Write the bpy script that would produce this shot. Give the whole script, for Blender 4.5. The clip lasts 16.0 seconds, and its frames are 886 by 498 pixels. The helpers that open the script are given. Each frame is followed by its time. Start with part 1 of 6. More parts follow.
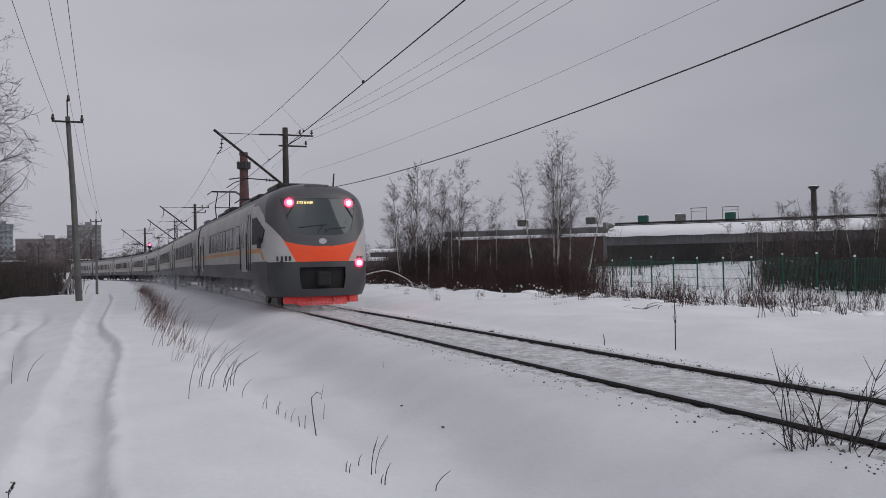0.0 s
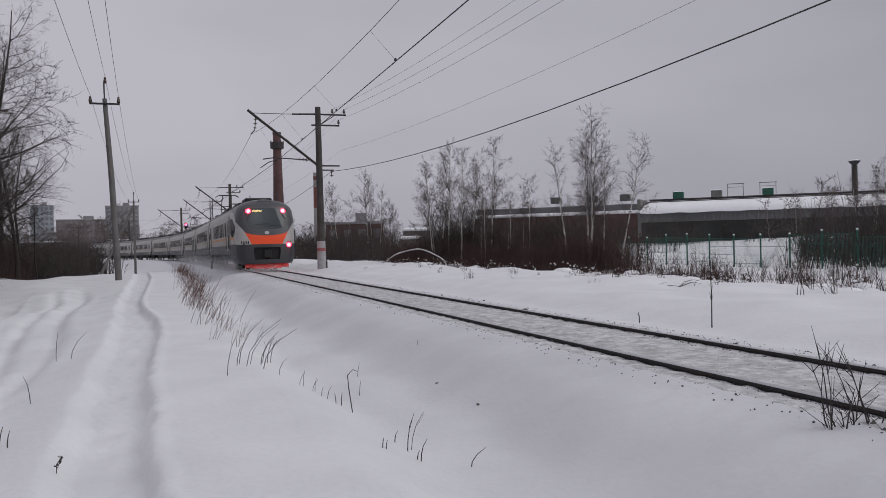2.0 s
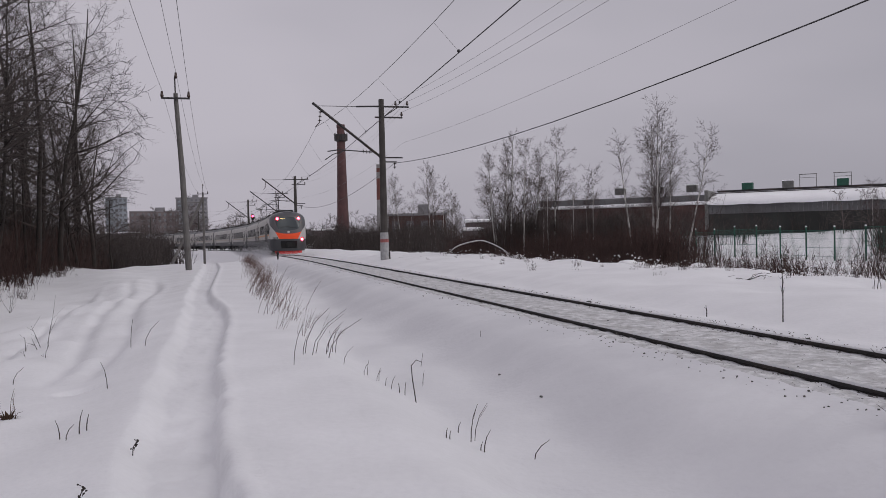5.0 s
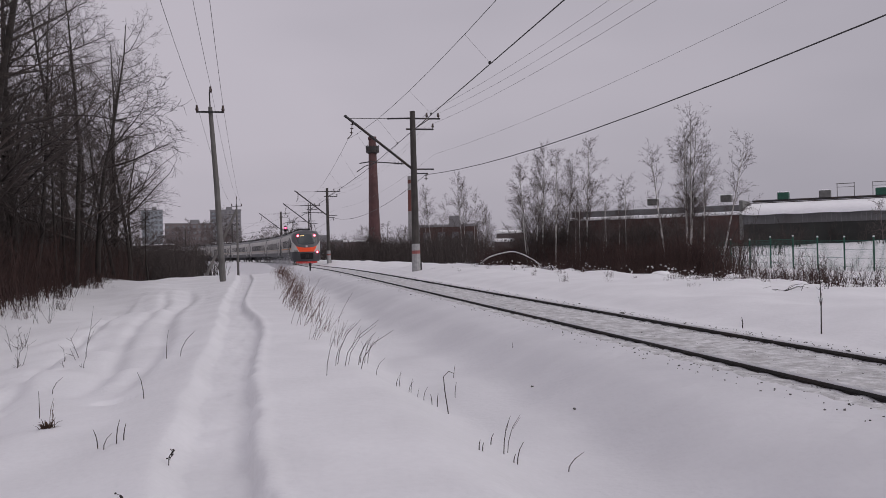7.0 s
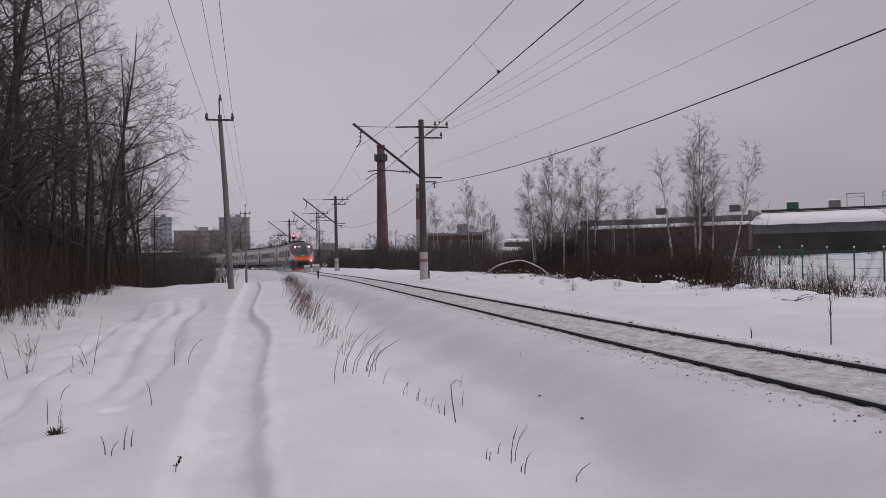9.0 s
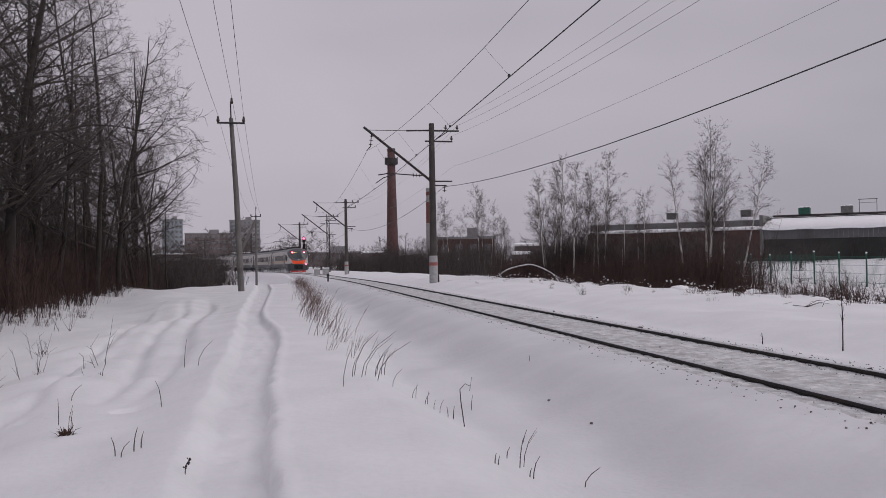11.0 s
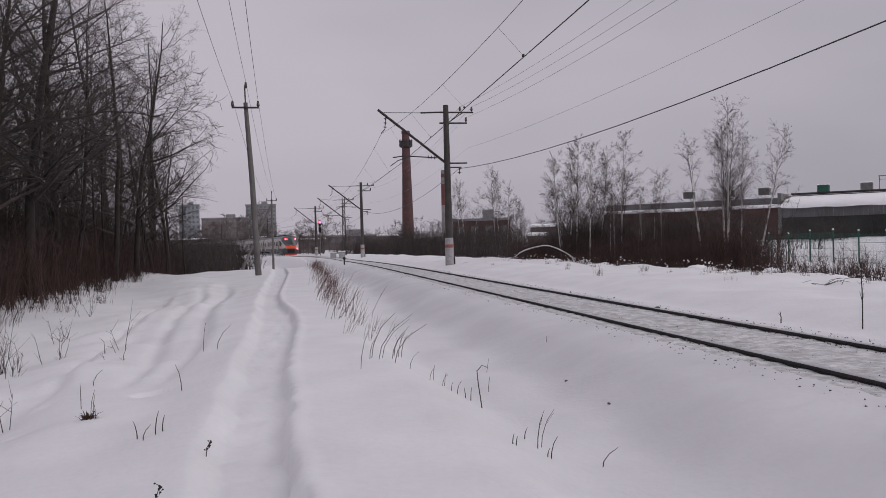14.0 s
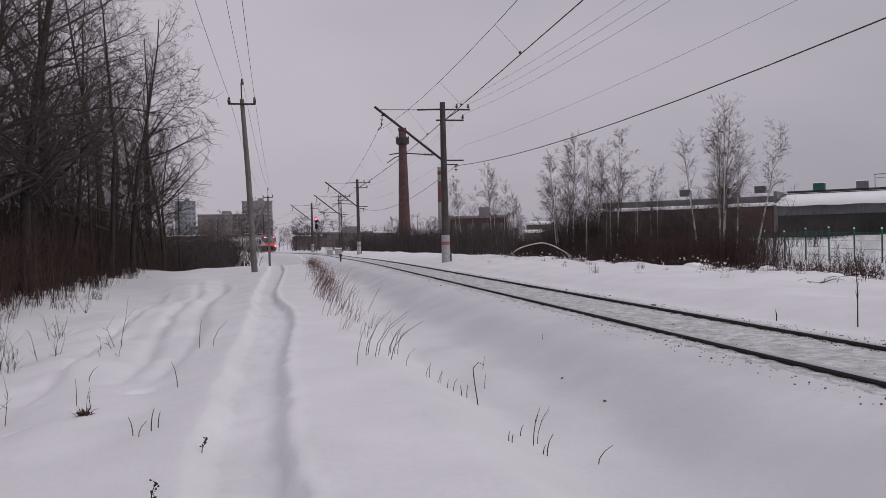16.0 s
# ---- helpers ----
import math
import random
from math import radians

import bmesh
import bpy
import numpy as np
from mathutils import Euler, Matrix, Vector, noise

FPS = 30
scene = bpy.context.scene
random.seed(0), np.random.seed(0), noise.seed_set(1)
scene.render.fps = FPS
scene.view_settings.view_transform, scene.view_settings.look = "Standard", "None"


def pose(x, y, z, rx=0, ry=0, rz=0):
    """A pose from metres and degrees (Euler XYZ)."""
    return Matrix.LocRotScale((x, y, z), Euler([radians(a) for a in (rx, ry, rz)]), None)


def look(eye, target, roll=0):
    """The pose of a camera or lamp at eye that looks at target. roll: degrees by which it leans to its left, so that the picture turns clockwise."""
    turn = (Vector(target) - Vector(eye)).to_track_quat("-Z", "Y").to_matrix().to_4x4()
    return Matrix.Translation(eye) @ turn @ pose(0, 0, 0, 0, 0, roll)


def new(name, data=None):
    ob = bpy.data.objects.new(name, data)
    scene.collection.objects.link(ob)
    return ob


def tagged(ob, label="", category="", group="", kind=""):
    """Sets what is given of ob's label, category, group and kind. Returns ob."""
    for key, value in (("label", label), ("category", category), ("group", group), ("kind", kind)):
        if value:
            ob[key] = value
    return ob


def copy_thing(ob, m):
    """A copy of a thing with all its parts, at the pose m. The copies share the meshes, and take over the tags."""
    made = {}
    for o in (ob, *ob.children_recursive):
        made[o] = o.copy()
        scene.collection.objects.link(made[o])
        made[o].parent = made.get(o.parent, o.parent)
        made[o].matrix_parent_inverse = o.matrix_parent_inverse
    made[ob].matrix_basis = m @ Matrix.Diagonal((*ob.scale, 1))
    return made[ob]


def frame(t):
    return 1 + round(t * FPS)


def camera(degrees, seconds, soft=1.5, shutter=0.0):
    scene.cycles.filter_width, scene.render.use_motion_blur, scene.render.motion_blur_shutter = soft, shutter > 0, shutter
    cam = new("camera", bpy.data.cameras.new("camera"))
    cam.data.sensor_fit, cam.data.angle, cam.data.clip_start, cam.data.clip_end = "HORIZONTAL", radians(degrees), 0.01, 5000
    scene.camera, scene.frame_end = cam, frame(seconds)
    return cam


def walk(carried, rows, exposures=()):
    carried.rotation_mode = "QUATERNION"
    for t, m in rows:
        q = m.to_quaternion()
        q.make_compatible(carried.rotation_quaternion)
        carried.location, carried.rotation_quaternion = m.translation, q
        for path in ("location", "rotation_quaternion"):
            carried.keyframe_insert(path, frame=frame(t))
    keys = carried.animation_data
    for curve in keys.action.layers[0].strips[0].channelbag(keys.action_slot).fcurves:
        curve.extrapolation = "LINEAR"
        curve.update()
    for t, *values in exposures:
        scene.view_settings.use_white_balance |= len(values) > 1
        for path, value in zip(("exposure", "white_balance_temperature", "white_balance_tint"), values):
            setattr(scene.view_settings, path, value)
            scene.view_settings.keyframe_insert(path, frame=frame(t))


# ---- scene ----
cam = camera(57.13, 16.0, soft=0.8)
PATH = [
    (0.0, pose(0.045, 0, 1.42, 90.949, 1.129, -22.063)),
    (0.5, pose(0.04, 0, 1.42, 90.721, 1.363, -21.195)),
    (1.0, pose(0.03, 0, 1.42, 90.589, 1.408, -20.709)),
    (1.5, pose(0.028, 0, 1.42, 90.364, 1.456, -20.278)),
    (2.0, pose(0.028, 0, 1.42, 89.468, 1.444, -19.760)),
    (2.5, pose(0.025, 0, 1.42, 89.300, 1.505, -19.488)),
    (3.0, pose(0.022, 0, 1.42, 88.989, 1.577, -19.187)),
    (3.5, pose(0.02, 0, 1.42, 88.541, 1.565, -18.641)),
    (4.0, pose(0.014, 0, 1.42, 88.237, 1.501, -17.890)),
    (4.5, pose(0.012, 0, 1.42, 88.478, 1.385, -16.607)),
    (5.0, pose(0.01, 0, 1.42, 88.974, 1.328, -15.396)),
    (7.5, pose(0, 0, 1.42, 89.958, 1.454, -13.082)),
    (8.0, pose(0, 0, 1.42, 90.166, 1.340, -13.051)),
    (8.5, pose(0, 0, 1.42, 90.305, 1.283, -12.847)),
    (11.0, pose(0, 0, 1.42, 90.691, 0.895, -11.956)),
    (11.5, pose(0, 0, 1.42, 90.429, 1.058, -11.419)),
    (12.0, pose(0, 0, 1.42, 90.218, 1.226, -10.650)),
    (12.5, pose(0, 0, 1.42, 90.066, 1.381, -10.620)),
    (13.0, pose(0, 0, 1.42, 89.932, 1.479, -10.664)),
    (13.5, pose(0, 0, 1.42, 89.733, 1.532, -10.734)),
    (14.0, pose(0, 0, 1.42, 89.455, 1.540, -10.847)),
    (14.5, pose(0, 0, 1.42, 89.357, 1.468, -10.929)),
    (15.0, pose(0, 0, 1.42, 89.348, 1.368, -11.046)),
    (15.5, pose(0, 0, 1.42, 89.292, 1.354, -11.103)),
    (16.0, pose(0, 0, 1.42, 89.250, 1.400, -11.100)),
]
walk(cam, PATH, [
    (0.0, 0.0, 6250, 5.0), (1.5, 0.0, 6300, 6.5), (3.5, 0.0, 6330, 7.5), (5.0, 0.0, 6420, 10.0),
    (8.0, 0.0, 6450, 12.5), (16.0, 0.0, 6450, 12.5),
])

# ---- sky and light: an even overcast winter sky ----
world = bpy.data.worlds.new("overcast")
scene.world = world
world.use_nodes = True
wn, wl = world.node_tree.nodes, world.node_tree.links
wn.clear()
w_out, w_bg = wn.new("ShaderNodeOutputWorld"), wn.new("ShaderNodeBackground")
w_sky = wn.new("ShaderNodeTexSky")
w_sky.sky_type, w_sky.sun_disc = "NISHITA", False
w_sky.sun_elevation, w_sky.sun_rotation = radians(40), radians(190)
w_sky.air_density, w_sky.dust_density = 1.0, 6.0
w_hsv = wn.new("ShaderNodeHueSaturation")
w_hsv.inputs["Saturation"].default_value = 0.12
w_hsv.inputs["Value"].default_value = 0.10
w_tc, w_map, w_noise = wn.new("ShaderNodeTexCoord"), wn.new("ShaderNodeMapping"), wn.new("ShaderNodeTexNoise")
w_map.inputs["Scale"].default_value = (1.0, 1.0, 3.0)
w_noise.inputs["Scale"].default_value, w_noise.inputs["Detail"].default_value = 1.6, 3.0
w_ramp = wn.new("ShaderNodeValToRGB")
w_ramp.color_ramp.elements[0].color, w_ramp.color_ramp.elements[0].position = (0.352, 0.338, 0.383, 1), 0.05
w_ramp.color_ramp.elements[1].color, w_ramp.color_ramp.elements[1].position = (0.510, 0.478, 0.532, 1), 0.62
w_mix = wn.new("ShaderNodeMix")
w_mix.data_type = "RGBA"
w_mix.inputs["Factor"].default_value = 0.9
wl.new(w_tc.outputs["Generated"], w_map.inputs["Vector"])
wl.new(w_map.outputs["Vector"], w_noise.inputs["Vector"])
w_sep, w_dim = wn.new("ShaderNodeSeparateXYZ"), wn.new("ShaderNodeMath")
w_dim.operation, w_dim.inputs[1].default_value = "MULTIPLY_ADD", -0.52
wl.new(w_tc.outputs["Generated"], w_sep.inputs["Vector"])
wl.new(w_sep.outputs["X"], w_dim.inputs[0])
wl.new(w_noise.outputs["Fac"], w_dim.inputs[2])
wl.new(w_dim.outputs[0], w_ramp.inputs["Fac"])
wl.new(w_sky.outputs["Color"], w_hsv.inputs["Color"])
wl.new(w_hsv.outputs["Color"], w_mix.inputs["A"])
wl.new(w_ramp.outputs["Color"], w_mix.inputs["B"])
wl.new(w_mix.outputs["Result"], w_bg.inputs["Color"])
w_bg.inputs["Strength"].default_value = 1.0
wl.new(w_bg.outputs["Background"], w_out.inputs["Surface"])

sun_data = bpy.data.lights.new("sun", "SUN")
sun_data.energy, sun_data.angle, sun_data.color = 1.0, radians(50), (1.0, 0.96, 0.94)
sun = new("sun", sun_data)
sun.matrix_world = look((52, -8, 42), (0, 20, 0))


# ---- materials ----
def material(name, color, rough=0.7, metal=0.0, scale=6.0, vary=0.25, bump=0.15, bump_dist=0.01, fine=60.0, dirt=None, dirt_amt=0.5, emit=None, emit_strength=0.0, coat=0.0, island=False):
    """A procedural surface: colour varied at two scales, patches of dirt, fine relief."""
    m = bpy.data.materials.new(name)
    m.use_nodes = True
    n, l = m.node_tree.nodes, m.node_tree.links
    b = n["Principled BSDF"]
    tc = n.new("ShaderNodeTexCoord")
    big, small = n.new("ShaderNodeTexNoise"), n.new("ShaderNodeTexNoise")
    big.inputs["Scale"].default_value, big.inputs["Detail"].default_value = scale, 6
    small.inputs["Scale"].default_value, small.inputs["Detail"].default_value = fine, 4
    for t in (big, small):
        l.new(tc.outputs["Object"], t.inputs["Vector"])
    add = n.new("ShaderNodeMath")
    add.operation = "MULTIPLY_ADD"
    add.inputs[1].default_value = 0.35
    l.new(small.outputs["Fac"], add.inputs[0])
    l.new(big.outputs["Fac"], add.inputs[2])
    ramp = n.new("ShaderNodeMapRange")
    ramp.inputs["From Min"].default_value, ramp.inputs["From Max"].default_value = 0.42, 0.95
    ramp.inputs["To Min"].default_value, ramp.inputs["To Max"].default_value = 1 - vary, 1 + vary * 0.6
    l.new(add.outputs[0], ramp.inputs["Value"])
    src = ramp.outputs["Result"]
    if island:
        geo = n.new("ShaderNodeNewGeometry")
        r2 = n.new("ShaderNodeMapRange")
        r2.inputs["To Min"].default_value, r2.inputs["To Max"].default_value = 0.6, 1.4
        l.new(geo.outputs["Random Per Island"], r2.inputs["Value"])
        mul = n.new("ShaderNodeMath")
        mul.operation = "MULTIPLY"
        l.new(src, mul.inputs[0])
        l.new(r2.outputs["Result"], mul.inputs[1])
        src = mul.outputs[0]
    vm = n.new("ShaderNodeVectorMath")
    vm.operation = "SCALE"
    vm.inputs[0].default_value = color
    l.new(src, vm.inputs["Scale"])
    col = vm.outputs["Vector"]
    if dirt:
        dn = n.new("ShaderNodeTexNoise")
        dn.inputs["Scale"].default_value, dn.inputs["Detail"].default_value = scale * 0.45, 8
        l.new(tc.outputs["Object"], dn.inputs["Vector"])
        dr = n.new("ShaderNodeMapRange")
        dr.inputs["From Min"].default_value, dr.inputs["From Max"].default_value = 0.48, 0.66
        dr.inputs["To Max"].default_value = dirt_amt
        l.new(dn.outputs["Fac"], dr.inputs["Value"])
        mx = n.new("ShaderNodeMix")
        mx.data_type = "RGBA"
        mx.inputs["B"].default_value = (*dirt, 1)
        l.new(dr.outputs["Result"], mx.inputs["Factor"])
        l.new(col, mx.inputs["A"])
        col = mx.outputs["Result"]
    l.new(col, b.inputs["Base Color"])
    b.inputs["Roughness"].default_value, b.inputs["Metallic"].default_value = rough, metal
    b.inputs["Coat Weight"].default_value = coat
    if bump:
        bp = n.new("ShaderNodeBump")
        bp.inputs["Strength"].default_value, bp.inputs["Distance"].default_value = bump, bump_dist
        l.new(add.outputs[0], bp.inputs["Height"])
        l.new(bp.outputs["Normal"], b.inputs["Normal"])
    if emit:
        b.inputs["Emission Color"].default_value = (*emit, 1)
        b.inputs["Emission Strength"].default_value = emit_strength
    return m


def glass_dark(name, color=(0.02, 0.025, 0.03), gloss=0.22, rough=0.16):
    m = bpy.data.materials.new(name)
    m.use_nodes = True
    b = m.node_tree.nodes["Principled BSDF"]
    b.inputs["Base Color"].default_value = (*color, 1)
    b.inputs["Roughness"].default_value = rough
    b.inputs["Specular IOR Level"].default_value = gloss
    return m


SNOW = material("snow", (0.76, 0.76, 0.78), 0.75, scale=0.9, vary=0.08, bump=0.5, bump_dist=0.05, fine=14.0)


def soot_on_snow():
    """Grey dust that trains leave on the snow beside the line."""
    n, l = SNOW.node_tree.nodes, SNOW.node_tree.links
    b = n["Principled BSDF"]
    old = b.inputs["Base Color"].links[0].from_socket
    tc, sep = n.new("ShaderNodeTexCoord"), n.new("ShaderNodeSeparateXYZ")
    dx, ab, mr, nz, mu, mx = n.new("ShaderNodeMath"), n.new("ShaderNodeMath"), n.new("ShaderNodeMapRange"), n.new("ShaderNodeTexNoise"), n.new("ShaderNodeMath"), n.new("ShaderNodeMix")
    dx.operation, ab.operation, mu.operation = "SUBTRACT", "ABSOLUTE", "MULTIPLY"
    dx.inputs[1].default_value = 5.0
    mr.inputs["From Min"].default_value, mr.inputs["From Max"].default_value = 3.9, 1.4
    nz.inputs["Scale"].default_value, nz.inputs["Detail"].default_value = 0.55, 5
    mx.data_type = "RGBA"
    mx.inputs["B"].default_value = (0.52, 0.52, 0.55, 1)
    l.new(tc.outputs["Object"], sep.inputs["Vector"])
    l.new(tc.outputs["Object"], nz.inputs["Vector"])
    l.new(sep.outputs["X"], dx.inputs[0])
    l.new(dx.outputs[0], ab.inputs[0])
    l.new(ab.outputs[0], mr.inputs["Value"])
    l.new(mr.outputs["Result"], mu.inputs[0])
    l.new(nz.outputs["Fac"], mu.inputs[1])
    l.new(mu.outputs[0], mx.inputs["Factor"])
    l.new(old, mx.inputs["A"])
    l.new(mx.outputs["Result"], b.inputs["Base Color"])


soot_on_snow()
SNOW_DIRTY = material("snow_dirty", (0.64, 0.64, 0.65), 0.85, scale=9.0, vary=0.42, bump=1.0, bump_dist=0.04, fine=38.0, dirt=(0.30, 0.29, 0.29), dirt_amt=0.6)
SNOW_CLEAN = material("snow_cap", (0.86, 0.86, 0.88), 0.8, scale=2.0, vary=0.05, bump=0.3, fine=30)
RAIL_STEEL = material("rail_steel", (0.020, 0.018, 0.018), 0.7, 0.1, scale=3, vary=0.4, dirt=(0.035, 0.022, 0.016), dirt_amt=0.5)
RAIL_HEAD = material("rail_head", (0.55, 0.55, 0.56), 0.35, 0.9, scale=2, vary=0.2)
STONE = material("ballast", (0.10, 0.095, 0.09), 0.9, scale=4, vary=0.5, island=True)
CONCRETE = material("concrete", (0.15, 0.143, 0.138), 0.9, scale=1.5, vary=0.4, dirt=(0.10, 0.09, 0.08), dirt_amt=0.6, bump=0.3)
CONCRETE_DARK = material("concrete_dark", (0.065, 0.058, 0.054), 0.9, scale=1.5, vary=0.4, dirt=(0.03, 0.028, 0.026), dirt_amt=0.6, bump=0.3)
WHITEWASH = material("whitewash", (0.36, 0.36, 0.365), 0.9, scale=5, vary=0.3, dirt=(0.3, 0.29, 0.28), dirt_amt=0.5)
PINK_BAND = material("red_band", (0.30, 0.10, 0.095), 0.8, scale=5, vary=0.3)
DARK_METAL = material("dark_metal", (0.045, 0.043, 0.045), 0.6, 0.5, scale=4, vary=0.4, dirt=(0.07, 0.04, 0.025), dirt_amt=0.5)
PORCELAIN = material("porcelain", (0.05, 0.03, 0.025), 0.25, scale=5, vary=0.2)
WIRE = material("wire", (0.04, 0.038, 0.04), 0.6, 0.3, vary=0.2)
WIRE_PALE = material("wire_pale", (0.22, 0.21, 0.22), 0.6, 0.3, vary=0.2)
BARK = material("bark", (0.034, 0.028, 0.025), 0.95, scale=3, vary=0.5, bump=0.5, bump_dist=0.02)
TWIG = material("twig", (0.052, 0.041, 0.038), 0.95, scale=2, vary=0.4, bump=0, island=True)
TWIG_RED = material("twig_red", (0.056, 0.031, 0.027), 0.95, scale=2, vary=0.4, bump=0, island=True)
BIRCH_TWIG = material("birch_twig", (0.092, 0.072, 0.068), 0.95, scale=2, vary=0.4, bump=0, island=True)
BIRCH_BARK = material("birch_bark", (0.50, 0.48, 0.46), 0.85, scale=4, vary=0.25, dirt=(0.06, 0.05, 0.05), dirt_amt=0.9, bump=0.3)
DRY_GRASS = material("dry_grass", (0.052, 0.040, 0.034), 0.95, scale=4, vary=0.4, bump=0, island=True)
# chimney brick, with a little bluish distance haze put into its tone
BRICK = material("brick_red", (0.092, 0.045, 0.045), 0.9, scale=0.6, vary=0.35, fine=14, dirt=(0.065, 0.038, 0.036), dirt_amt=0.6, bump=0.3)


# ---- helpers of this scene ----
def mesh_data(name, verts, faces, mats, smooth=False, mat_index=None):
    me = bpy.data.meshes.new(name)
    me.from_pydata(verts, [], faces)
    for m in (mats if isinstance(mats, (list, tuple)) else [mats]):
        me.materials.append(m)
    if mat_index is not None:
        me.polygons.foreach_set("material_index", list(mat_index))
    if smooth:
        me.polygons.foreach_set("use_smooth", [True] * len(me.polygons))
    me.update()
    return me


def thing(name, label, category, group="", kind="", at=None):
    ob = tagged(new(name), label, category, group, kind)
    if at is not None:
        ob.matrix_basis = at
    return ob


def part(name, data, parent, label="", at=None):
    ob = new(name, data)
    ob.parent = parent
    if at is not None:
        ob.matrix_basis = at
    return tagged(ob, label) if label else ob


class Shape:
    """Collects boxes, tubes and sheets for one mesh."""

    def __init__(self):
        self.v, self.f, self.m = [], [], []

    def add(self, verts, faces, mi=0):
        o = len(self.v)
        self.v += [p if type(p) is tuple else tuple(p) for p in verts]
        self.f += [tuple(i + o for i in fc) for fc in faces]
        self.m += [mi] * len(faces)
        return self

    def box(self, c, s, bevel=0.0, turn=None, mi=0):
        bm = bmesh.new()
        bmesh.ops.create_cube(bm, size=1.0)
        bmesh.ops.scale(bm, vec=s, verts=bm.verts)
        if bevel:
            bmesh.ops.bevel(bm, geom=bm.edges[:], offset=bevel, segments=1, affect="EDGES")
        m = Matrix.Translation(c) @ (turn.to_4x4() if turn else Matrix())
        bmesh.ops.transform(bm, matrix=m, verts=bm.verts)
        bm.verts.index_update()
        self.add([v.co[:] for v in bm.verts], [[v.index for v in f.verts] for f in bm.faces], mi)
        bm.free()
        return self

    def tube(self, pts, radii, sides=6, mi=0, caps=True):
        pts = [Vector(p) for p in pts]
        if not isinstance(radii, (list, tuple)):
            radii = [radii] * len(pts)
        verts, faces = [], []
        ring = [(math.cos(2 * math.pi * k / sides), math.sin(2 * math.pi * k / sides)) for k in range(sides)]
        side = None
        last = len(pts) - 1
        for i, p in enumerate(pts):
            d = (pts[min(i + 1, last)] - pts[max(i - 1, 0)]).normalized()
            if side is None:
                side = d.cross(Vector((0, 0, 1)) if abs(d.z) < 0.9 else Vector((1, 0, 0))).normalized()
            side = (side - d * side.dot(d)).normalized()
            (ux, uy, uz), (sx, sy, sz), (px, py, pz), r = d.cross(side), side, p, radii[i]
            for c, q in ring:
                c, q = c * r, q * r
                verts.append((px + sx * c + ux * q, py + sy * c + uy * q, pz + sz * c + uz * q))
        for i in range(len(pts) - 1):
            for k in range(sides):
                k2 = (k + 1) % sides
                faces.append((i * sides + k, i * sides + k2, (i + 1) * sides + k2, (i + 1) * sides + k))
        if caps:
            faces.append(tuple(range(sides))[::-1])
            faces.append(tuple((len(pts) - 1) * sides + k for k in range(sides)))
        return self.add(verts, faces, mi)

    def ball(self, c, r, squash=1.0, seg=8, mi=0):
        verts, faces = [], []
        rings = max(3, seg // 2)
        for i in range(rings + 1):
            a = math.pi * i / rings
            for k in range(seg):
                b = 2 * math.pi * k / seg
                verts.append((c[0] + r * math.sin(a) * math.cos(b), c[1] + r * math.sin(a) * math.sin(b), c[2] + r * squash * math.cos(a)))
        for i in range(rings):
            for k in range(seg):
                faces.append((i * seg + k, i * seg + (k + 1) % seg, (i + 1) * seg + (k + 1) % seg, (i + 1) * seg + k))
        return self.add(verts, faces, mi)

    def data(self, name, mats, smooth=False):
        return mesh_data(name, self.v, self.f, mats, smooth, self.m)


# ---- the line of the track: straight, then a left-hand curve, falling gently ----
TRACK_X = 6.26
_S = np.arange(-60.0, 400.0, 0.5)
_K = np.clip((_S - 80.0) / 40.0, 0, 1) / 400.0
_H = np.concatenate([[0], np.cumsum((_K[1:] + _K[:-1]) * 0.25)])
_HM = (_H[1:] + _H[:-1]) / 2
_TX = TRACK_X - np.concatenate([[0], np.cumsum(np.sin(_HM) * 0.5)])
_TY = -60.0 + np.concatenate([[0], np.cumsum(np.cos(_HM) * 0.5)])


def grade(y):
    """Height of the rail tops along the line."""
    y = np.asarray(y, float)
    t = np.clip(y - 40.0, 0, 190)
    return -0.0058 * t * np.clip(t / 40.0, 0, 1)


def track_at(s, side=0.0, up=0.0):
    """The point at s metres along the line, side metres to the right of it."""
    x, y, h = (float(np.interp(s, _S, a)) for a in (_TX, _TY, _H))
    return Vector((x + side * math.cos(h), y + side * math.sin(h), float(grade(y)) + up)), h


def off_track(x, y):
    """Distance to the right of the track's centre."""
    h = np.interp(y, _TY, _H)
    return (x - np.interp(y, _TY, _TX)) * np.cos(h)


def smooth(a, b, x):
    t = np.clip((np.asarray(x, float) - a) / (b - a), 0, 1)
    return t * t * (3 - 2 * t)


def waves(x, y, seed, n=7, size=6.0, amp=0.05):
    """A soft, uneven swell, made of crossing waves."""
    rng = np.random.RandomState(seed)
    z = 0
    for i in range(n):
        a, f, p = rng.rand() * 6.28, (0.5 + rng.rand() * 1.5) / size, rng.rand() * 6.28
        z = z + np.sin((x * np.cos(a) + y * np.sin(a)) * f * 6.28 + p + 1.3 * np.sin(x * f * 2.1 + p * 2))
    return z * amp / n ** 0.5


PATH_Y = (0, 5.0, 6.2, 7.2, 8.0, 10.1, 11.6, 14.1, 16.4, 19.0, 21.8, 24.9, 32.0, 40.3, 60)
PATH_R = (0.12, 0.09, 0.00, -0.02, 0.02, -0.03, -0.01, 0.08, 0.16, 0.09, -0.19, -0.28, -0.15, 0.00, -0.3)
PATH_L = (-0.60, -0.60, -0.64, -0.67, -0.69, -0.70, -0.70, -0.71, -0.71, -0.72, -0.78, -0.84, -0.82, -0.75, -1.0)


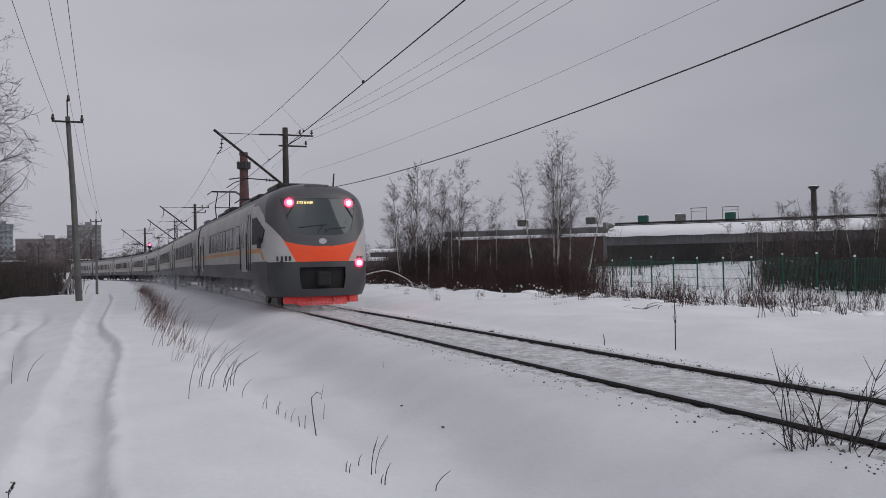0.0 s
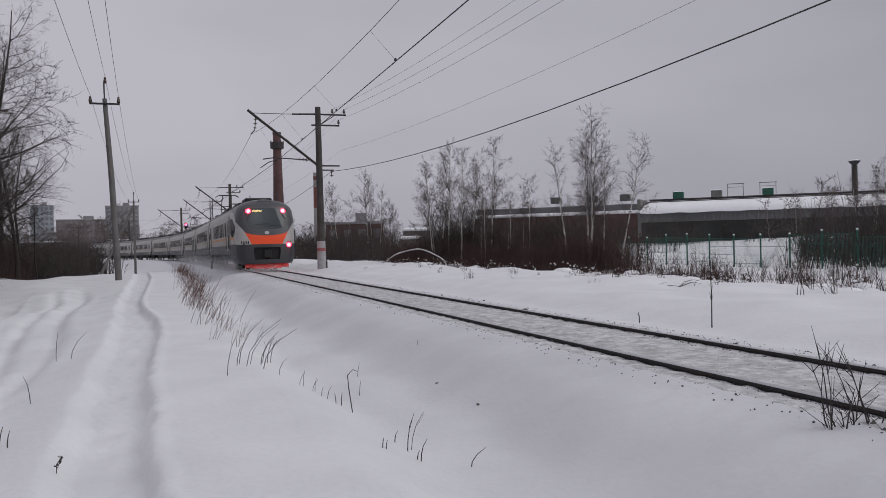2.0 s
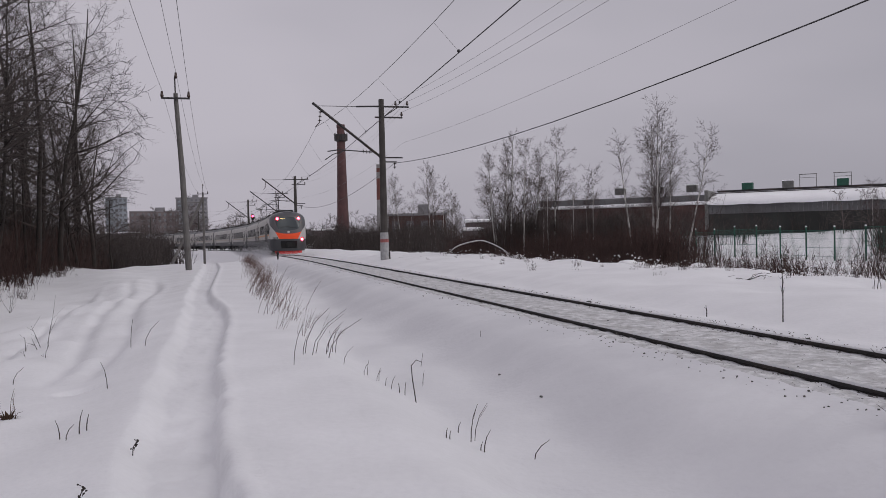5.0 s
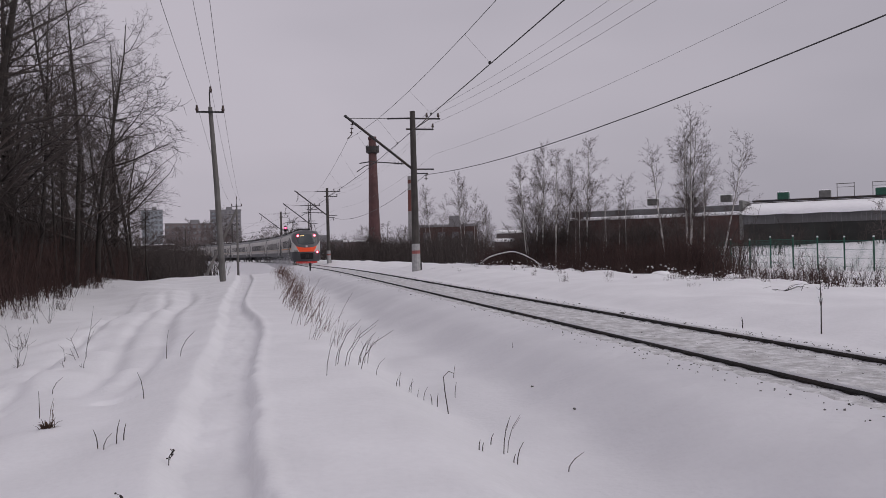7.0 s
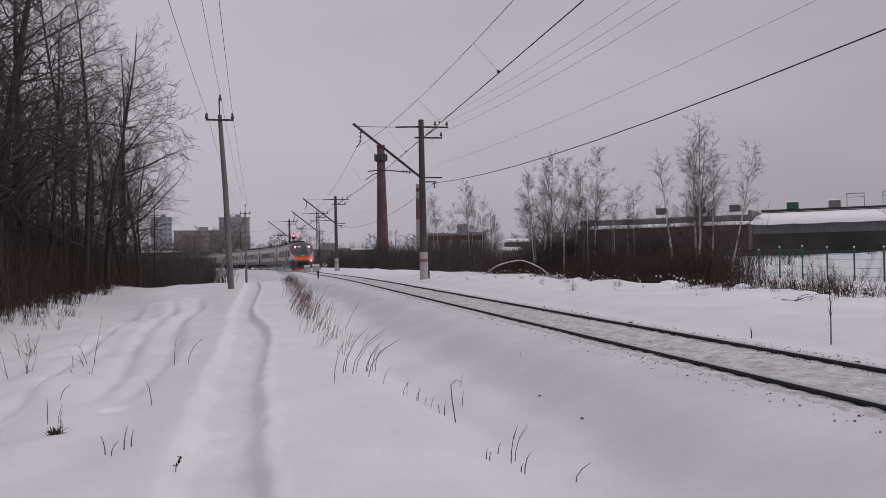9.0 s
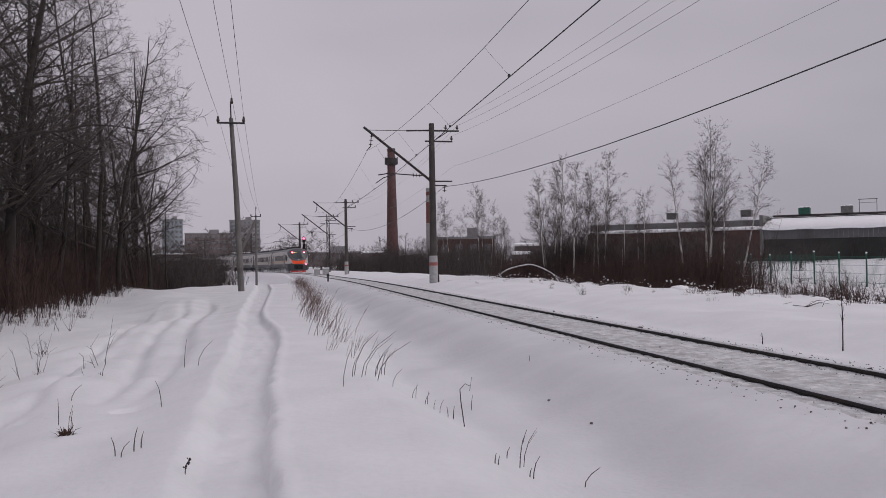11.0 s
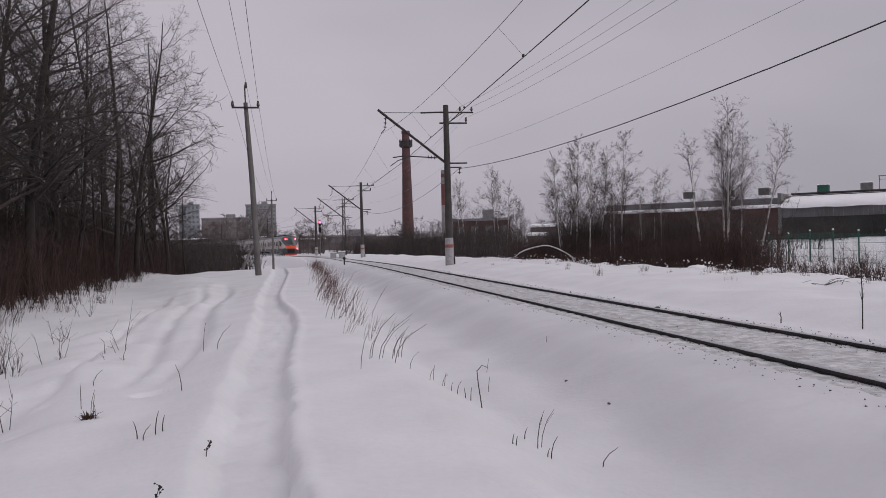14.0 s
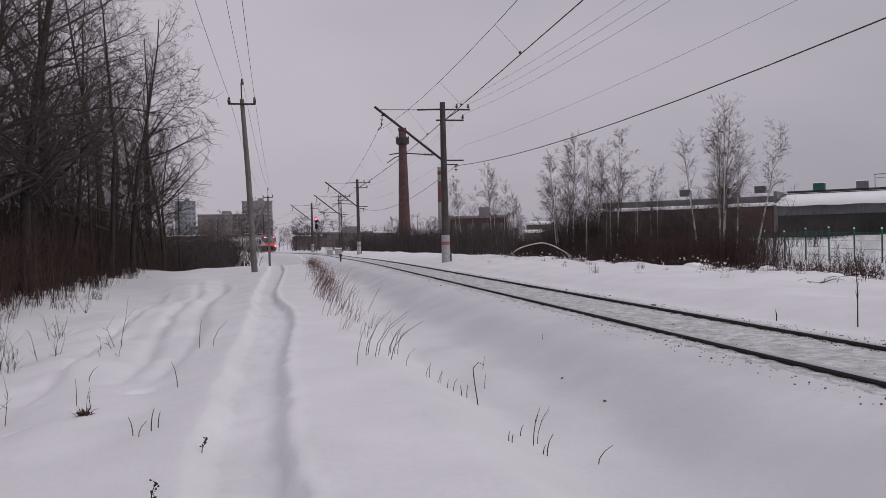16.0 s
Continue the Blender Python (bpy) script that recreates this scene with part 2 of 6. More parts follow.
BANK_Y = (0.0, 4.6, 5.1, 6.4, 8.6, 11.1, 14.9, 22.0, 40.0, 60.0)
BANK_X = (1.73, 1.48, 1.44, 1.38, 1.35, 1.24, 1.21, 1.20, 1.50, 1.80)


def bank_edge(y):
    """Where the bank beside the path breaks down towards the track."""
    y = np.asarray(y, float)
    return np.interp(y, BANK_Y, BANK_X) + 0.05 * np.sin(y * 0.9)


def ground_z(x, y):
    x, y = np.asarray(x, float), np.asarray(y, float)
    d = off_track(x, y)
    g = grade(y)
    near = 1 - smooth(60, 140, np.abs(y))
    # bed of the track
    bed = -0.068 + 0.02 * np.exp(-((np.abs(d) - 1.15) / 0.25) ** 2) - 0.10 * smooth(1.3, 2.4, np.abs(d)) + 0.008 * waves(x, y, 17, size=0.5, amp=1.0)
    # left: bank with the path, hollow before the track
    e = bank_edge(y)
    left_bank = -0.12 + 0.22 * smooth(10, 48, y) - 0.40 * smooth(0.6, 2.7, -x) * (1 - 0.75 * smooth(12, 34, y)) - 0.06 * smooth(2, 7, -x) + waves(x, y, 3, size=9, amp=0.10) * smooth(0.6, 3.0, -x) + waves(x, y, 31, size=2.6, amp=0.045) * smooth(0.8, 2.6, -x)
    left_bank = left_bank + 0.004 * waves(x, y, 5, size=1.6, amp=1.0)
    right_edge = np.interp(y, PATH_Y, PATH_R) + 0.018 * np.sin(y * 4.3 + 2 * np.sin(y * 2.3)) + 0.012 * np.sin(y * 13 + 3 * np.sin(y * 5)) + 0.006 * np.sin(y * 37 + 4 * np.sin(y * 11))
    left_edge = np.interp(y, PATH_Y, PATH_L) + 0.035 * np.sin(y * 1.9 + 1.5 * np.sin(y * 0.7))
    fade = 1 - smooth(38, 60, y)
    # trodden trough: a crumbled upright edge towards the track, a long soft slope on the other side
    trod = smooth(-0.10, 0.16, x - left_edge) * (1 - smooth(-0.065, 0.012, x - right_edge))
    steps = 0.009 * waves(x, y, 23, size=0.6, amp=1.0) + 0.006 * waves(x, y, 29, size=0.16, amp=1.0)
    gutter = 0.016 * np.exp(-((x - right_edge + 0.13) / 0.07) ** 2)
    lip = 0.022 * np.exp(-((x - right_edge - 0.07) / 0.07) ** 2)
    left_bank = left_bank + fade * (trod * (-0.13 + 1.2 * steps) - gutter + lip + 0.012 * np.exp(-((x - left_edge + 0.10) / 0.16) ** 2))
    # scattered old footprints
    feet = np.clip(waves(x, y, 41, n=9, size=1.1, amp=1.0) - 1.35, 0, 1) * smooth(0.9, 1.6, -x) * (1 - smooth(6, 8, -x)) * (1 - smooth(25, 40, y))
    left_bank = left_bank - 0.09 * feet
    # the shelf breaks off towards the wood, with a rounded brink
    brink = np.interp(y, (0, 7.4, 10, 14, 18, 27, 40), (-2.0, -2.27, -2.75, -2.95, -2.95, -2.85, -3.4)) + 0.22 * np.sin(y * 0.8) + 0.10 * np.sin(y * 2.1 + 1)
    left_bank = left_bank + 0.06 * np.exp(-((x - brink - 0.3) / 0.45) ** 2) * (1 - smooth(24, 36, y)) - 0.13 * smooth(0.0, 0.9, brink - x) * (1 - smooth(22, 40, y))
    # older half-drifted wheel tracks
    for k, (ax, slope) in enumerate(((-1.75, -0.030), (-2.45, -0.034), (-3.6, -0.03))):
        q = x - (ax + slope * (y - 14) + 0.12 * np.sin(y * 0.5 + k))
        left_bank = left_bank + (-0.075 * np.exp(-(q / 0.15) ** 2) + 0.03 * np.exp(-((q - 0.3) / 0.16) ** 2)) * smooth(10, 14, y) * (1 - smooth(26, 36, y))
    hollow = -0.56 + 0.05 * waves(x, y, 8, size=4, amp=1.0)
    k = smooth(-0.10, 1.05, x - e)
    left = left_bank * (1 - k) + hollow * k
    # beyond the crest the land falls to scrub
    crest = smooth(47, 75, y + 0.15 * np.abs(x)) * smooth(1.0, 4.0, -d - 3.0)
    left = left - 1.5 * crest
    wood = smooth(5.5, 9.5, -x) * smooth(8, 22, y)
    left = left + 0.22 * wood - 0.10 * smooth(2.5, 6.0, -x) * (1 - smooth(15, 40, y))
    # right: snow thrown up beside the line, hummocks, then a fenced field that rises
    right = -0.02 + 0.16 * smooth(2.4, 4.2, d) - 0.42 * smooth(7, 13, d) - 0.30 * smooth(13, 25, d) + waves(x, y, 11, size=5, amp=0.09) * smooth(2.5, 5, d)
    right = right + 0.065 * waves(x, y, 12, size=1.2, amp=1.0) * smooth(7, 11, d) * (1 - smooth(60, 90, y))
    field = smooth(27, 90, x - 6)
    right = right + 1.9 * field
    kb_l = smooth(1.9, 3.2, -d)
    kb_r = smooth(1.9, 3.0, d)
    z = bed * (1 - kb_l) * (1 - kb_r) + left * kb_l + right * kb_r
    return z + g


def gz(x, y):
    return float(ground_z(x, y))


def lattice(marks):
    out = []
    for a, b, step in marks:
        n = max(1, round((b - a) / step))
        out += [a + (b - a) * i / n for i in range(n)]
    return np.array(out + [marks[-1][1]])


def build_ground():
    xs = lattice([(-1800, -300, 150), (-300, -60, 20), (-60, -14, 2.0), (-14, -4, 0.35), (-4, -1.1, 0.075), (-1.1, 0.5, 0.028), (0.5, 3.5, 0.08), (3.5, 10, 0.13), (10, 24, 0.35), (24, 90, 2.2), (90, 300, 15), (300, 1800, 150)])
    ys = lattice([(-600, -60, 60), (-60, -4, 3), (-4, 2.5, 0.3), (2.5, 16, 0.06), (16, 32, 0.16), (32, 80, 0.4), (80, 220, 2), (220, 500, 20), (500, 2600, 150)])
    X, Y = np.meshgrid(xs, ys)
    Z = ground_z(X, Y)
    far = smooth(320, 700, np.hypot(X, Y))
    Z = Z * (1 - far) + 0.5 * far
    ny, nx = X.shape
    co = np.stack([X, Y, Z], -1).reshape(-1, 3)
    i = (np.arange(ny - 1)[:, None] * nx + np.arange(nx - 1)[None]).ravel()
    quads = np.stack([i, i + 1, i + nx + 1, i + nx], 1)
    me = bpy.data.meshes.new("ground")
    me.vertices.add(len(co))
    me.vertices.foreach_set("co", co.ravel())
    me.loops.add(quads.size)
    me.loops.foreach_set("vertex_index", quads.ravel())
    me.polygons.add(len(quads))
    me.polygons.foreach_set("loop_start", np.arange(len(quads)) * 4)
    me.polygons.foreach_set("use_smooth", [True] * len(quads))
    me.update(calc_edges=True)
    me.validate()
    me.materials.append(SNOW)
    tagged(new("ground", me), "deep trodden snow over banks and hollows", "snow ground", kind="structure")


build_ground()


# ---- railway track ----
def sweep(profile, side, s0, s1, step, sel=None):
    """Verts and faces of a profile (side, up) drawn along the line."""
    ss = np.arange(s0, s1 + 0.01, step)
    n = len(profile)
    verts, faces = [], []
    for s in ss:
        for px, pz in profile:
            verts.append(track_at(s, side + px, pz)[0])
    for i in range(len(ss) - 1):
        for k in range(n):
            k2 = (k + 1) % n
            if sel is None or k in sel:
                faces.append((i * n + k, i * n + k2, (i + 1) * n + k2, (i + 1) * n + k))
    return verts, faces


def build_track():
    t = thing("railway_track", "single railway track with dark steel rails in packed snow", "railway track", kind="structure")
    prof = [(-0.075, -0.18), (0.075, -0.18), (0.075, -0.165), (0.012, -0.14), (0.012, -0.045), (0.037, -0.035), (0.037, -0.006), (0.030, 0.0), (-0.030, 0.0), (-0.037, -0.006), (-0.037, -0.035), (-0.012, -0.045), (-0.012, -0.14), (-0.075, -0.165)]
    for side in (-0.80, 0.80):
        sh = Shape()
        v, f = sweep(prof, side, -50, 330, 1.0, sel=[k for k in range(14) if k not in (6, 7, 8)])
        sh.add(v, f, 0)
        v, f = sweep(prof, side, -50, 330, 1.0, sel=[6, 7, 8])
        sh.add(v, f, 1)
        part("rail", sh.data("rail", [RAIL_STEEL, RAIL_HEAD]), t, "dark rusty steel rail with worn head")
    # dirty packed snow between and beside the rails
    for d0, d1, n in ((-0.755, 0.755, 13), (-1.22, -0.845, 5), (0.845, 1.15, 4)):
        ss = list(np.arange(-2, 60, 0.14)) + list(np.arange(60, 240, 2.0))
        ds = np.linspace(d0, d1, n)
        vv = []
        for s in ss:
            for d in ds:
                p = track_at(s, d)[0]
                vv.append((p.x, p.y))
        vv = np.array(vv)
        edge = np.tile(np.minimum(ds - d0, d1 - ds) < 1e-6, len(ss))
        zz = ground_z(vv[:, 0], vv[:, 1]) + np.where(edge, -0.012, 0.010)
        ff = [(i * n + k, i * n + k + 1, (i + 1) * n + k + 1, (i + 1) * n + k) for i in range(len(ss) - 1) for k in range(n - 1)]
        part("packed_snow", mesh_data("packed_snow", np.column_stack([vv, zz]), ff, SNOW_DIRTY, True), t, "grey dirty packed snow")
    # loose stones that show through the snow along the rails
    rng = random.Random(4)
    sh = Shape()
    base = [(1, 0, 0), (-1, 0, 0), (0, 1, 0), (0, -1, 0), (0, 0, 1), (0, 0, -1)]
    tri = [(0, 2, 4), (2, 1, 4), (1, 3, 4), (3, 0, 4), (2, 0, 5), (1, 2, 5), (3, 1, 5), (0, 3, 5)]
    places = []
    for i in range(8200):
        s = 4 + 50 * rng.random() ** 1.6
        q = rng.random()
        side = rng.choice((-0.8, 0.8)) + rng.gauss(0, 0.16) + rng.choice((-0.14, 0.14)) if q < 0.72 else rng.uniform(-1.5, 1.5)
        if abs(abs(side) - 0.8) < 0.06:
            side += 0.12
        places.append(track_at(s, side, 0)[0][:2])
    places = np.array(places)
    heights = ground_z(places[:, 0], places[:, 1])
    for (x, y), z in zip(places.tolist(), heights.tolist()):
        r = rng.uniform(0.006, 0.017) if rng.random() < 0.995 else rng.uniform(0.025, 0.04)
        rot = Euler((rng.random() * 6, rng.random() * 6, rng.random() * 6)).to_matrix()
        sh.add([rot @ Vector((b[0] * r, b[1] * r * rng.uniform(0.7, 1.3), b[2] * r * rng.uniform(0.5, 1))) + Vector((x, y, z)) for b in base], tri)
    tagged(part("ballast", sh.data("ballast", STONE), t), kind="stuff")


build_track()


# ---- the electric train ----
BODY_GREY = material("body_light_grey", (0.40, 0.385, 0.365), 0.45, scale=0.8, vary=0.18, dirt=(0.28, 0.27, 0.255), dirt_amt=0.55, bump=0.05)
BODY_WHITE = material("body_white", (0.47, 0.46, 0.45), 0.45, scale=1.0, vary=0.15, dirt=(0.35, 0.34, 0.33), dirt_amt=0.5, bump=0.05)
BODY_DARK = material("body_dark_grey", (0.050, 0.052, 0.058), 0.5, scale=1.0, vary=0.25, dirt=(0.12, 0.12, 0.125), dirt_amt=0.5, bump=0.08)
MASK_GREY = material("mask_grey", (0.085, 0.085, 0.092), 0.4, scale=1.2, vary=0.2, dirt=(0.13, 0.13, 0.135), dirt_amt=0.5, bump=0.04)
ROOF_GREY = material("roof_grey", (0.17, 0.17, 0.175), 0.6, scale=1.0, vary=0.3, dirt=(0.09, 0.09, 0.09), dirt_amt=0.6)
ORANGE = material("orange_paint", (0.92, 0.085, 0.016), 0.4, scale=1.0, vary=0.12, dirt=(0.55, 0.10, 0.05), dirt_amt=0.3, bump=0.03)
STRIPE = material("ochre_stripe", (0.55, 0.26, 0.09), 0.5, scale=1.0, vary=0.2, dirt=(0.35, 0.25, 0.17), dirt_amt=0.5, bump=0.03)
STRIPE_PALE = material("pale_stripe", (0.36, 0.30, 0.24), 0.5, scale=1.0, vary=0.2, bump=0.03)
PLOW_RED = material("plough_red", (0.62, 0.035, 0.030), 0.5, scale=3.0, vary=0.25, dirt=(0.30, 0.03, 0.03), dirt_amt=0.5)
UNDER = material("underframe", (0.035, 0.034, 0.035), 0.85, scale=2.0, vary=0.4, dirt=(0.25, 0.25, 0.26), dirt_amt=0.5)
BLACK = material("black_recess", (0.012, 0.012, 0.013), 0.8, vary=0.2)
GLASS = glass_dark("window_glass")
CAB_GLASS = glass_dark("cab_glass", (0.012, 0.013, 0.015), 0.04, 0.35)
WINDSCREEN = glass_dark("windscreen_glass", (0.045, 0.055, 0.060), 0.6, 0.06)
LAMP_RED = material("tail_lamp", (0.9, 0.05, 0.08), 0.3, vary=0.0, bump=0, emit=(1.0, 0.28, 0.34), emit_strength=8.0)
# glowing surface that stands in for the red bloom round a lamp
LAMP_HALO = material("tail_lamp_halo", (0.6, 0.02, 0.03), 0.3, vary=0.0, bump=0, emit=(1.0, 0.012, 0.032), emit_strength=16.0)
LED = material("display_amber", (0.8, 0.6, 0.2), 0.4, vary=0.0, bump=0, emit=(1.0, 0.72, 0.30), emit_strength=1.6)
DECAL = material("decal_dark", (0.03, 0.03, 0.032), 0.6, vary=0.1, bump=0)
EMBLEM = material("emblem_silver", (0.55, 0.55, 0.56), 0.35, 0.6, vary=0.1, bump=0)

CAR_LEN, W2 = 22.0, 1.74


def half_width(z):
    """Half the width of the body at height z above the rails."""
    if z < 1.0:
        return W2 - 0.16 * (1 - (z - 0.42) / 0.58) ** 2
    if z < 2.9:
        return W2
    t = min(1.0, (z - 2.9) / 1.12)
    return W2 * (1 - 0.06 * t - 0.36 * t ** 4.5)


def body_section(z0=0.95):
    zs = [z0 + (4.02 - z0) * i / 16 for i in range(17)]
    right = [(half_width(z), z) for z in zs]
    top = [(half_width(4.02) * c, 4.02 + 0.12 * (1 - c * c)) for c in (0.66, 0.33, 0, -0.33, -0.66)]
    left = [(-x, z) for x, z in reversed(right)]
    return right + top + left


def nose(x, z):
    """How far the end of the head car curves back from its foremost plane."""
    q = abs(x) / max(0.3, half_width(z))
    slope = 0.50 * max(0.0, (z - 1.9) / 2.1) ** 1.5 + 0.10 * max(0.0, (1.0 - z)) ** 2 + 0.25 * max(0.0, (z - 3.55) / 0.47) ** 3
    return slope + 0.34 * q * q + 0.46 * q ** 9


def taper(x, y):
    """The cab narrows towards its end."""
    return x * (1 - 0.08 * max(0.0, 1 - max(y, 0.0) / 3.2) ** 1.3)


def face_y(x, z):
    """Depth of the end's surface at a true sideways place."""
    q = x
    for _ in range(4):
        q = x / (taper(1.0, nose(q, z)))
    return nose(min(max(q, -half_width(z)), half_width(z)), z)


def body_parts(car, y0, y1, z0=0.95):
    """Side walls (light above, dark skirt below) and roof as three meshes."""
    sec = body_section(z0)
    n = len(sec)
    sheets = {"side_wall": ([], BODY_GREY), "skirt": ([], BODY_DARK), "roof": ([], ROOF_GREY)}
    ys = [y0, (y0 + y1) / 2, y1]
    verts = [(x, y, z) for y in ys for x, z in sec]
    for i in range(2):
        for k in range(n):
            k2 = (k + 1) % n
            zc = (sec[k][1] + sec[k2][1]) / 2
            key = "roof" if zc > 3.55 else "side_wall" if zc > 1.62 else "skirt"
            sheets[key][0].append((i * n + k, (i + 1) * n + k, (i + 1) * n + k2, i * n + k2))
    sheets["skirt"][0].append(tuple(range(n)))
    sheets["skirt"][0].append(tuple(2 * n + k for k in range(n))[::-1])
    for key, (faces, mat) in sheets.items():
        part(key, mesh_data(key, verts, faces, mat, smooth=False), car)


def side_sheet(y0, y1, z0, z1, side, proud, steps=3):
    """A panel that lies on the body's flank, with edges of its own depth."""
    zs = [z0 + (z1 - z0) * i / steps for i in range(steps + 1)]
    v = []
    for depth in (proud, -0.02):
        for z in zs:
            for y in (y0, y1):
                v.append((side * (half_width(z) + depth), y, z))
    m = 2 * (steps + 1)
    f = [(2 * i, 2 * i + 1, 2 * i + 3, 2 * i + 2) for i in range(steps)]
    rim = [0] + [2 * i for i in range(1, steps + 1)] + [2 * i + 1 for i in range(steps, -1, -1)]
    for a, b in zip(rim, rim[1:] + rim[:1]):
        f.append((a, b, b + m, a + m))
    return v, f


def bogie(car, y):
    b = Shape()
    for sx in (-1, 1):
        b.box((sx * 1.02, y, 0.55), (0.16, 3.0, 0.22), 0.03)
        for dy in (-1.3, 1.3):
            b.box((sx * 1.05, y + dy, 0.47), (0.22, 0.34, 0.34), 0.04)
            b.tube([(sx * 1.05, y + dy * 0.6, 0.5), (sx * 1.05, y + dy * 0.6, 0.9)], 0.12, 8)
    b.box((0, y, 0.62), (2.0, 0.5, 0.25), 0.04)
    g = part("bogie", b.data("bogie", UNDER), car, "dark snow-crusted bogie")
    for dy in (-1.3, 1.3):
        w = Shape()
        for sx in (-1, 1):
            w.tube([(sx * 0.74, y + dy, 0.47), (sx * 0.87, y + dy, 0.47)], 0.47, 20)
        w.tube([(-0.74, y + dy, 0.47), (0.74, y + dy, 0.47)], 0.09, 8)
        part("wheelset", w.data("wheelset", DARK_METAL), g)


def roof_gear(car, y0, y1, seed):
    rng = random.Random(seed)
    y = y0
    while y < y1:
        ln = rng.uniform(0.9, 2.2)
        sh = Shape()
        w, h = rng.uniform(1.0, 1.7), rng.uniform(0.16, 0.30)
        sh.box((0, y + ln / 2, 4.13 + h / 2), (w, ln, h), 0.05)
        for k in range(int(ln / 0.22)):
            sh.box((0, y + 0.12 + 0.22 * k, 4.13 + h + 0.012), (w * 0.86, 0.06, 0.03))
        part("roof_box", sh.data("roof_box", DARK_METAL if rng.random() < 0.6 else ROOF_GREY), car)
        y += ln + rng.uniform(0.3, 1.1)


def pantograph(car, y, up=True):
    b = Shape()
    for sx in (-0.55, 0.55):
        b.box((sx, y, 4.30), (0.08, 1.5, 0.08), 0.01)
        for dy in (-0.6, 0.6):
            b.tube([(sx, y + dy, 4.08), (sx, y + dy, 4.28)], 0.07, 8)
    b.tube([(-0.55, y, 4.30), (0.55, y, 4.30)], 0.04, 6)
    knee, top = (5.05, 5.92) if up else (4.5, 4.52)
    for sx in (-0.5, 0.5):
        b.tube([(sx, y - 0.55, 4.33), (sx * 0.85, y + 0.75, knee)], 0.035, 6)
        b.tube([(sx * 0.85, y + 0.75, knee), (sx * 0.7, y - 0.1, top)], 0.03, 6)
    b.tube([(-0.43, y + 0.75, knee), (0.43, y + 0.75, knee)], 0.03, 6)
    p = part("pantograph", b.data("pantograph", DARK_METAL), car, "raised dark current collector")
    c = Shape()
    for dy in (-0.2, 0.2):
        c.tube([(-0.95, y - 0.1 + dy, top - 0.16), (-0.7, y - 0.1 + dy, top + 0.02), (0.7, y - 0.1 + dy, top + 0.02), (0.95, y - 0.1 + dy, top - 0.16)], 0.03, 6)
    part("contact_strip", c.data("contact_strip", DARK_METAL), p)


def flank(car, windows, doors, y0, y1, stripe_mat=None):
    """Windows, doors, the ochre stripe and the seams of both sides."""
    for sx in (-1, 1):
        for y, w in windows:
            v, f = side_sheet(y - w / 2 - 0.04, y + w / 2 + 0.04, 2.09, 2.98, sx, 0.010)
            fr = part("window", mesh_data("window", v, f, DECAL), car)
            v, f = side_sheet(y - w / 2, y + w / 2, 2.13, 2.94, sx, 0.016)
            part("pane", mesh_data("pane", v, f, GLASS), fr)
        for y in doors:
            for k in (-1, 1):
                yc = y + k * 0.335
                v, f = side_sheet(yc - 0.325, yc + 0.325, 1.22, 3.30, sx, 0.012, 8)
                dr = part("door", mesh_data("door", v, f, BODY_GREY), car, "grey sliding door leaf")
                v, f = side_sheet(yc - 0.17, yc + 0.17, 2.1, 3.05, sx, 0.02)
                part("pane", mesh_data("pane", v, f, GLASS), dr)
            for k in (-1, 1):
                r = Shape().tube([(sx * (W2 + 0.05), y + k * 0.78, 1.3), (sx * (W2 + 0.05), y + k * 0.78, 2.6)], 0.022, 6)
                part("handrail", r.data("handrail", DECAL), car)
        v, f = side_sheet(y0, y1, 1.86, 2.00, sx, 0.006)
        part("stripe", mesh_data("stripe", v, f, stripe_mat or STRIPE), car, "faded ochre stripe")
    u = Shape()
    for k in range(5):
        u.box((0, 5.6 + 2.6 * k, 0.72), (2.5, 1.9, 0.44), 0.05)
    part("underframe_box", u.data("underframe_box", UNDER), car)


def gangway(car, y):
    g = Shape()
    for k in range(4):
        g.box((0, y + 0.05 + k * 0.09, 2.3), (1.25 - 0.08 * (k % 2), 0.05, 2.5), 0.02)
    part("gangway", g.data("gangway", BLACK), car, "black folded gangway bellows")


def middle_car(kind):
    car = thing("train_carriage", "light grey electric train carriage with dark skirt and ochre stripe", "train carriage", "carriages of the train")
    body_parts(car, 0.25, CAR_LEN - 0.25)
    flank(car, [(4.6 + 1.42 * i, 0.98) for i in range(10)], [2.3, 19.6], 0.3, CAR_LEN - 0.3, STRIPE_PALE)
    for y in (3.6, 18.4):
        bogie(car, y)
    gangway(car, -0.18)
    if kind == "motor":
        pantograph(car, 2.4, True)
        roof_gear(car, 5.0, 20.5, 5)
    else:
        roof_gear(car, 2.0, 20.0, 9)
    return car


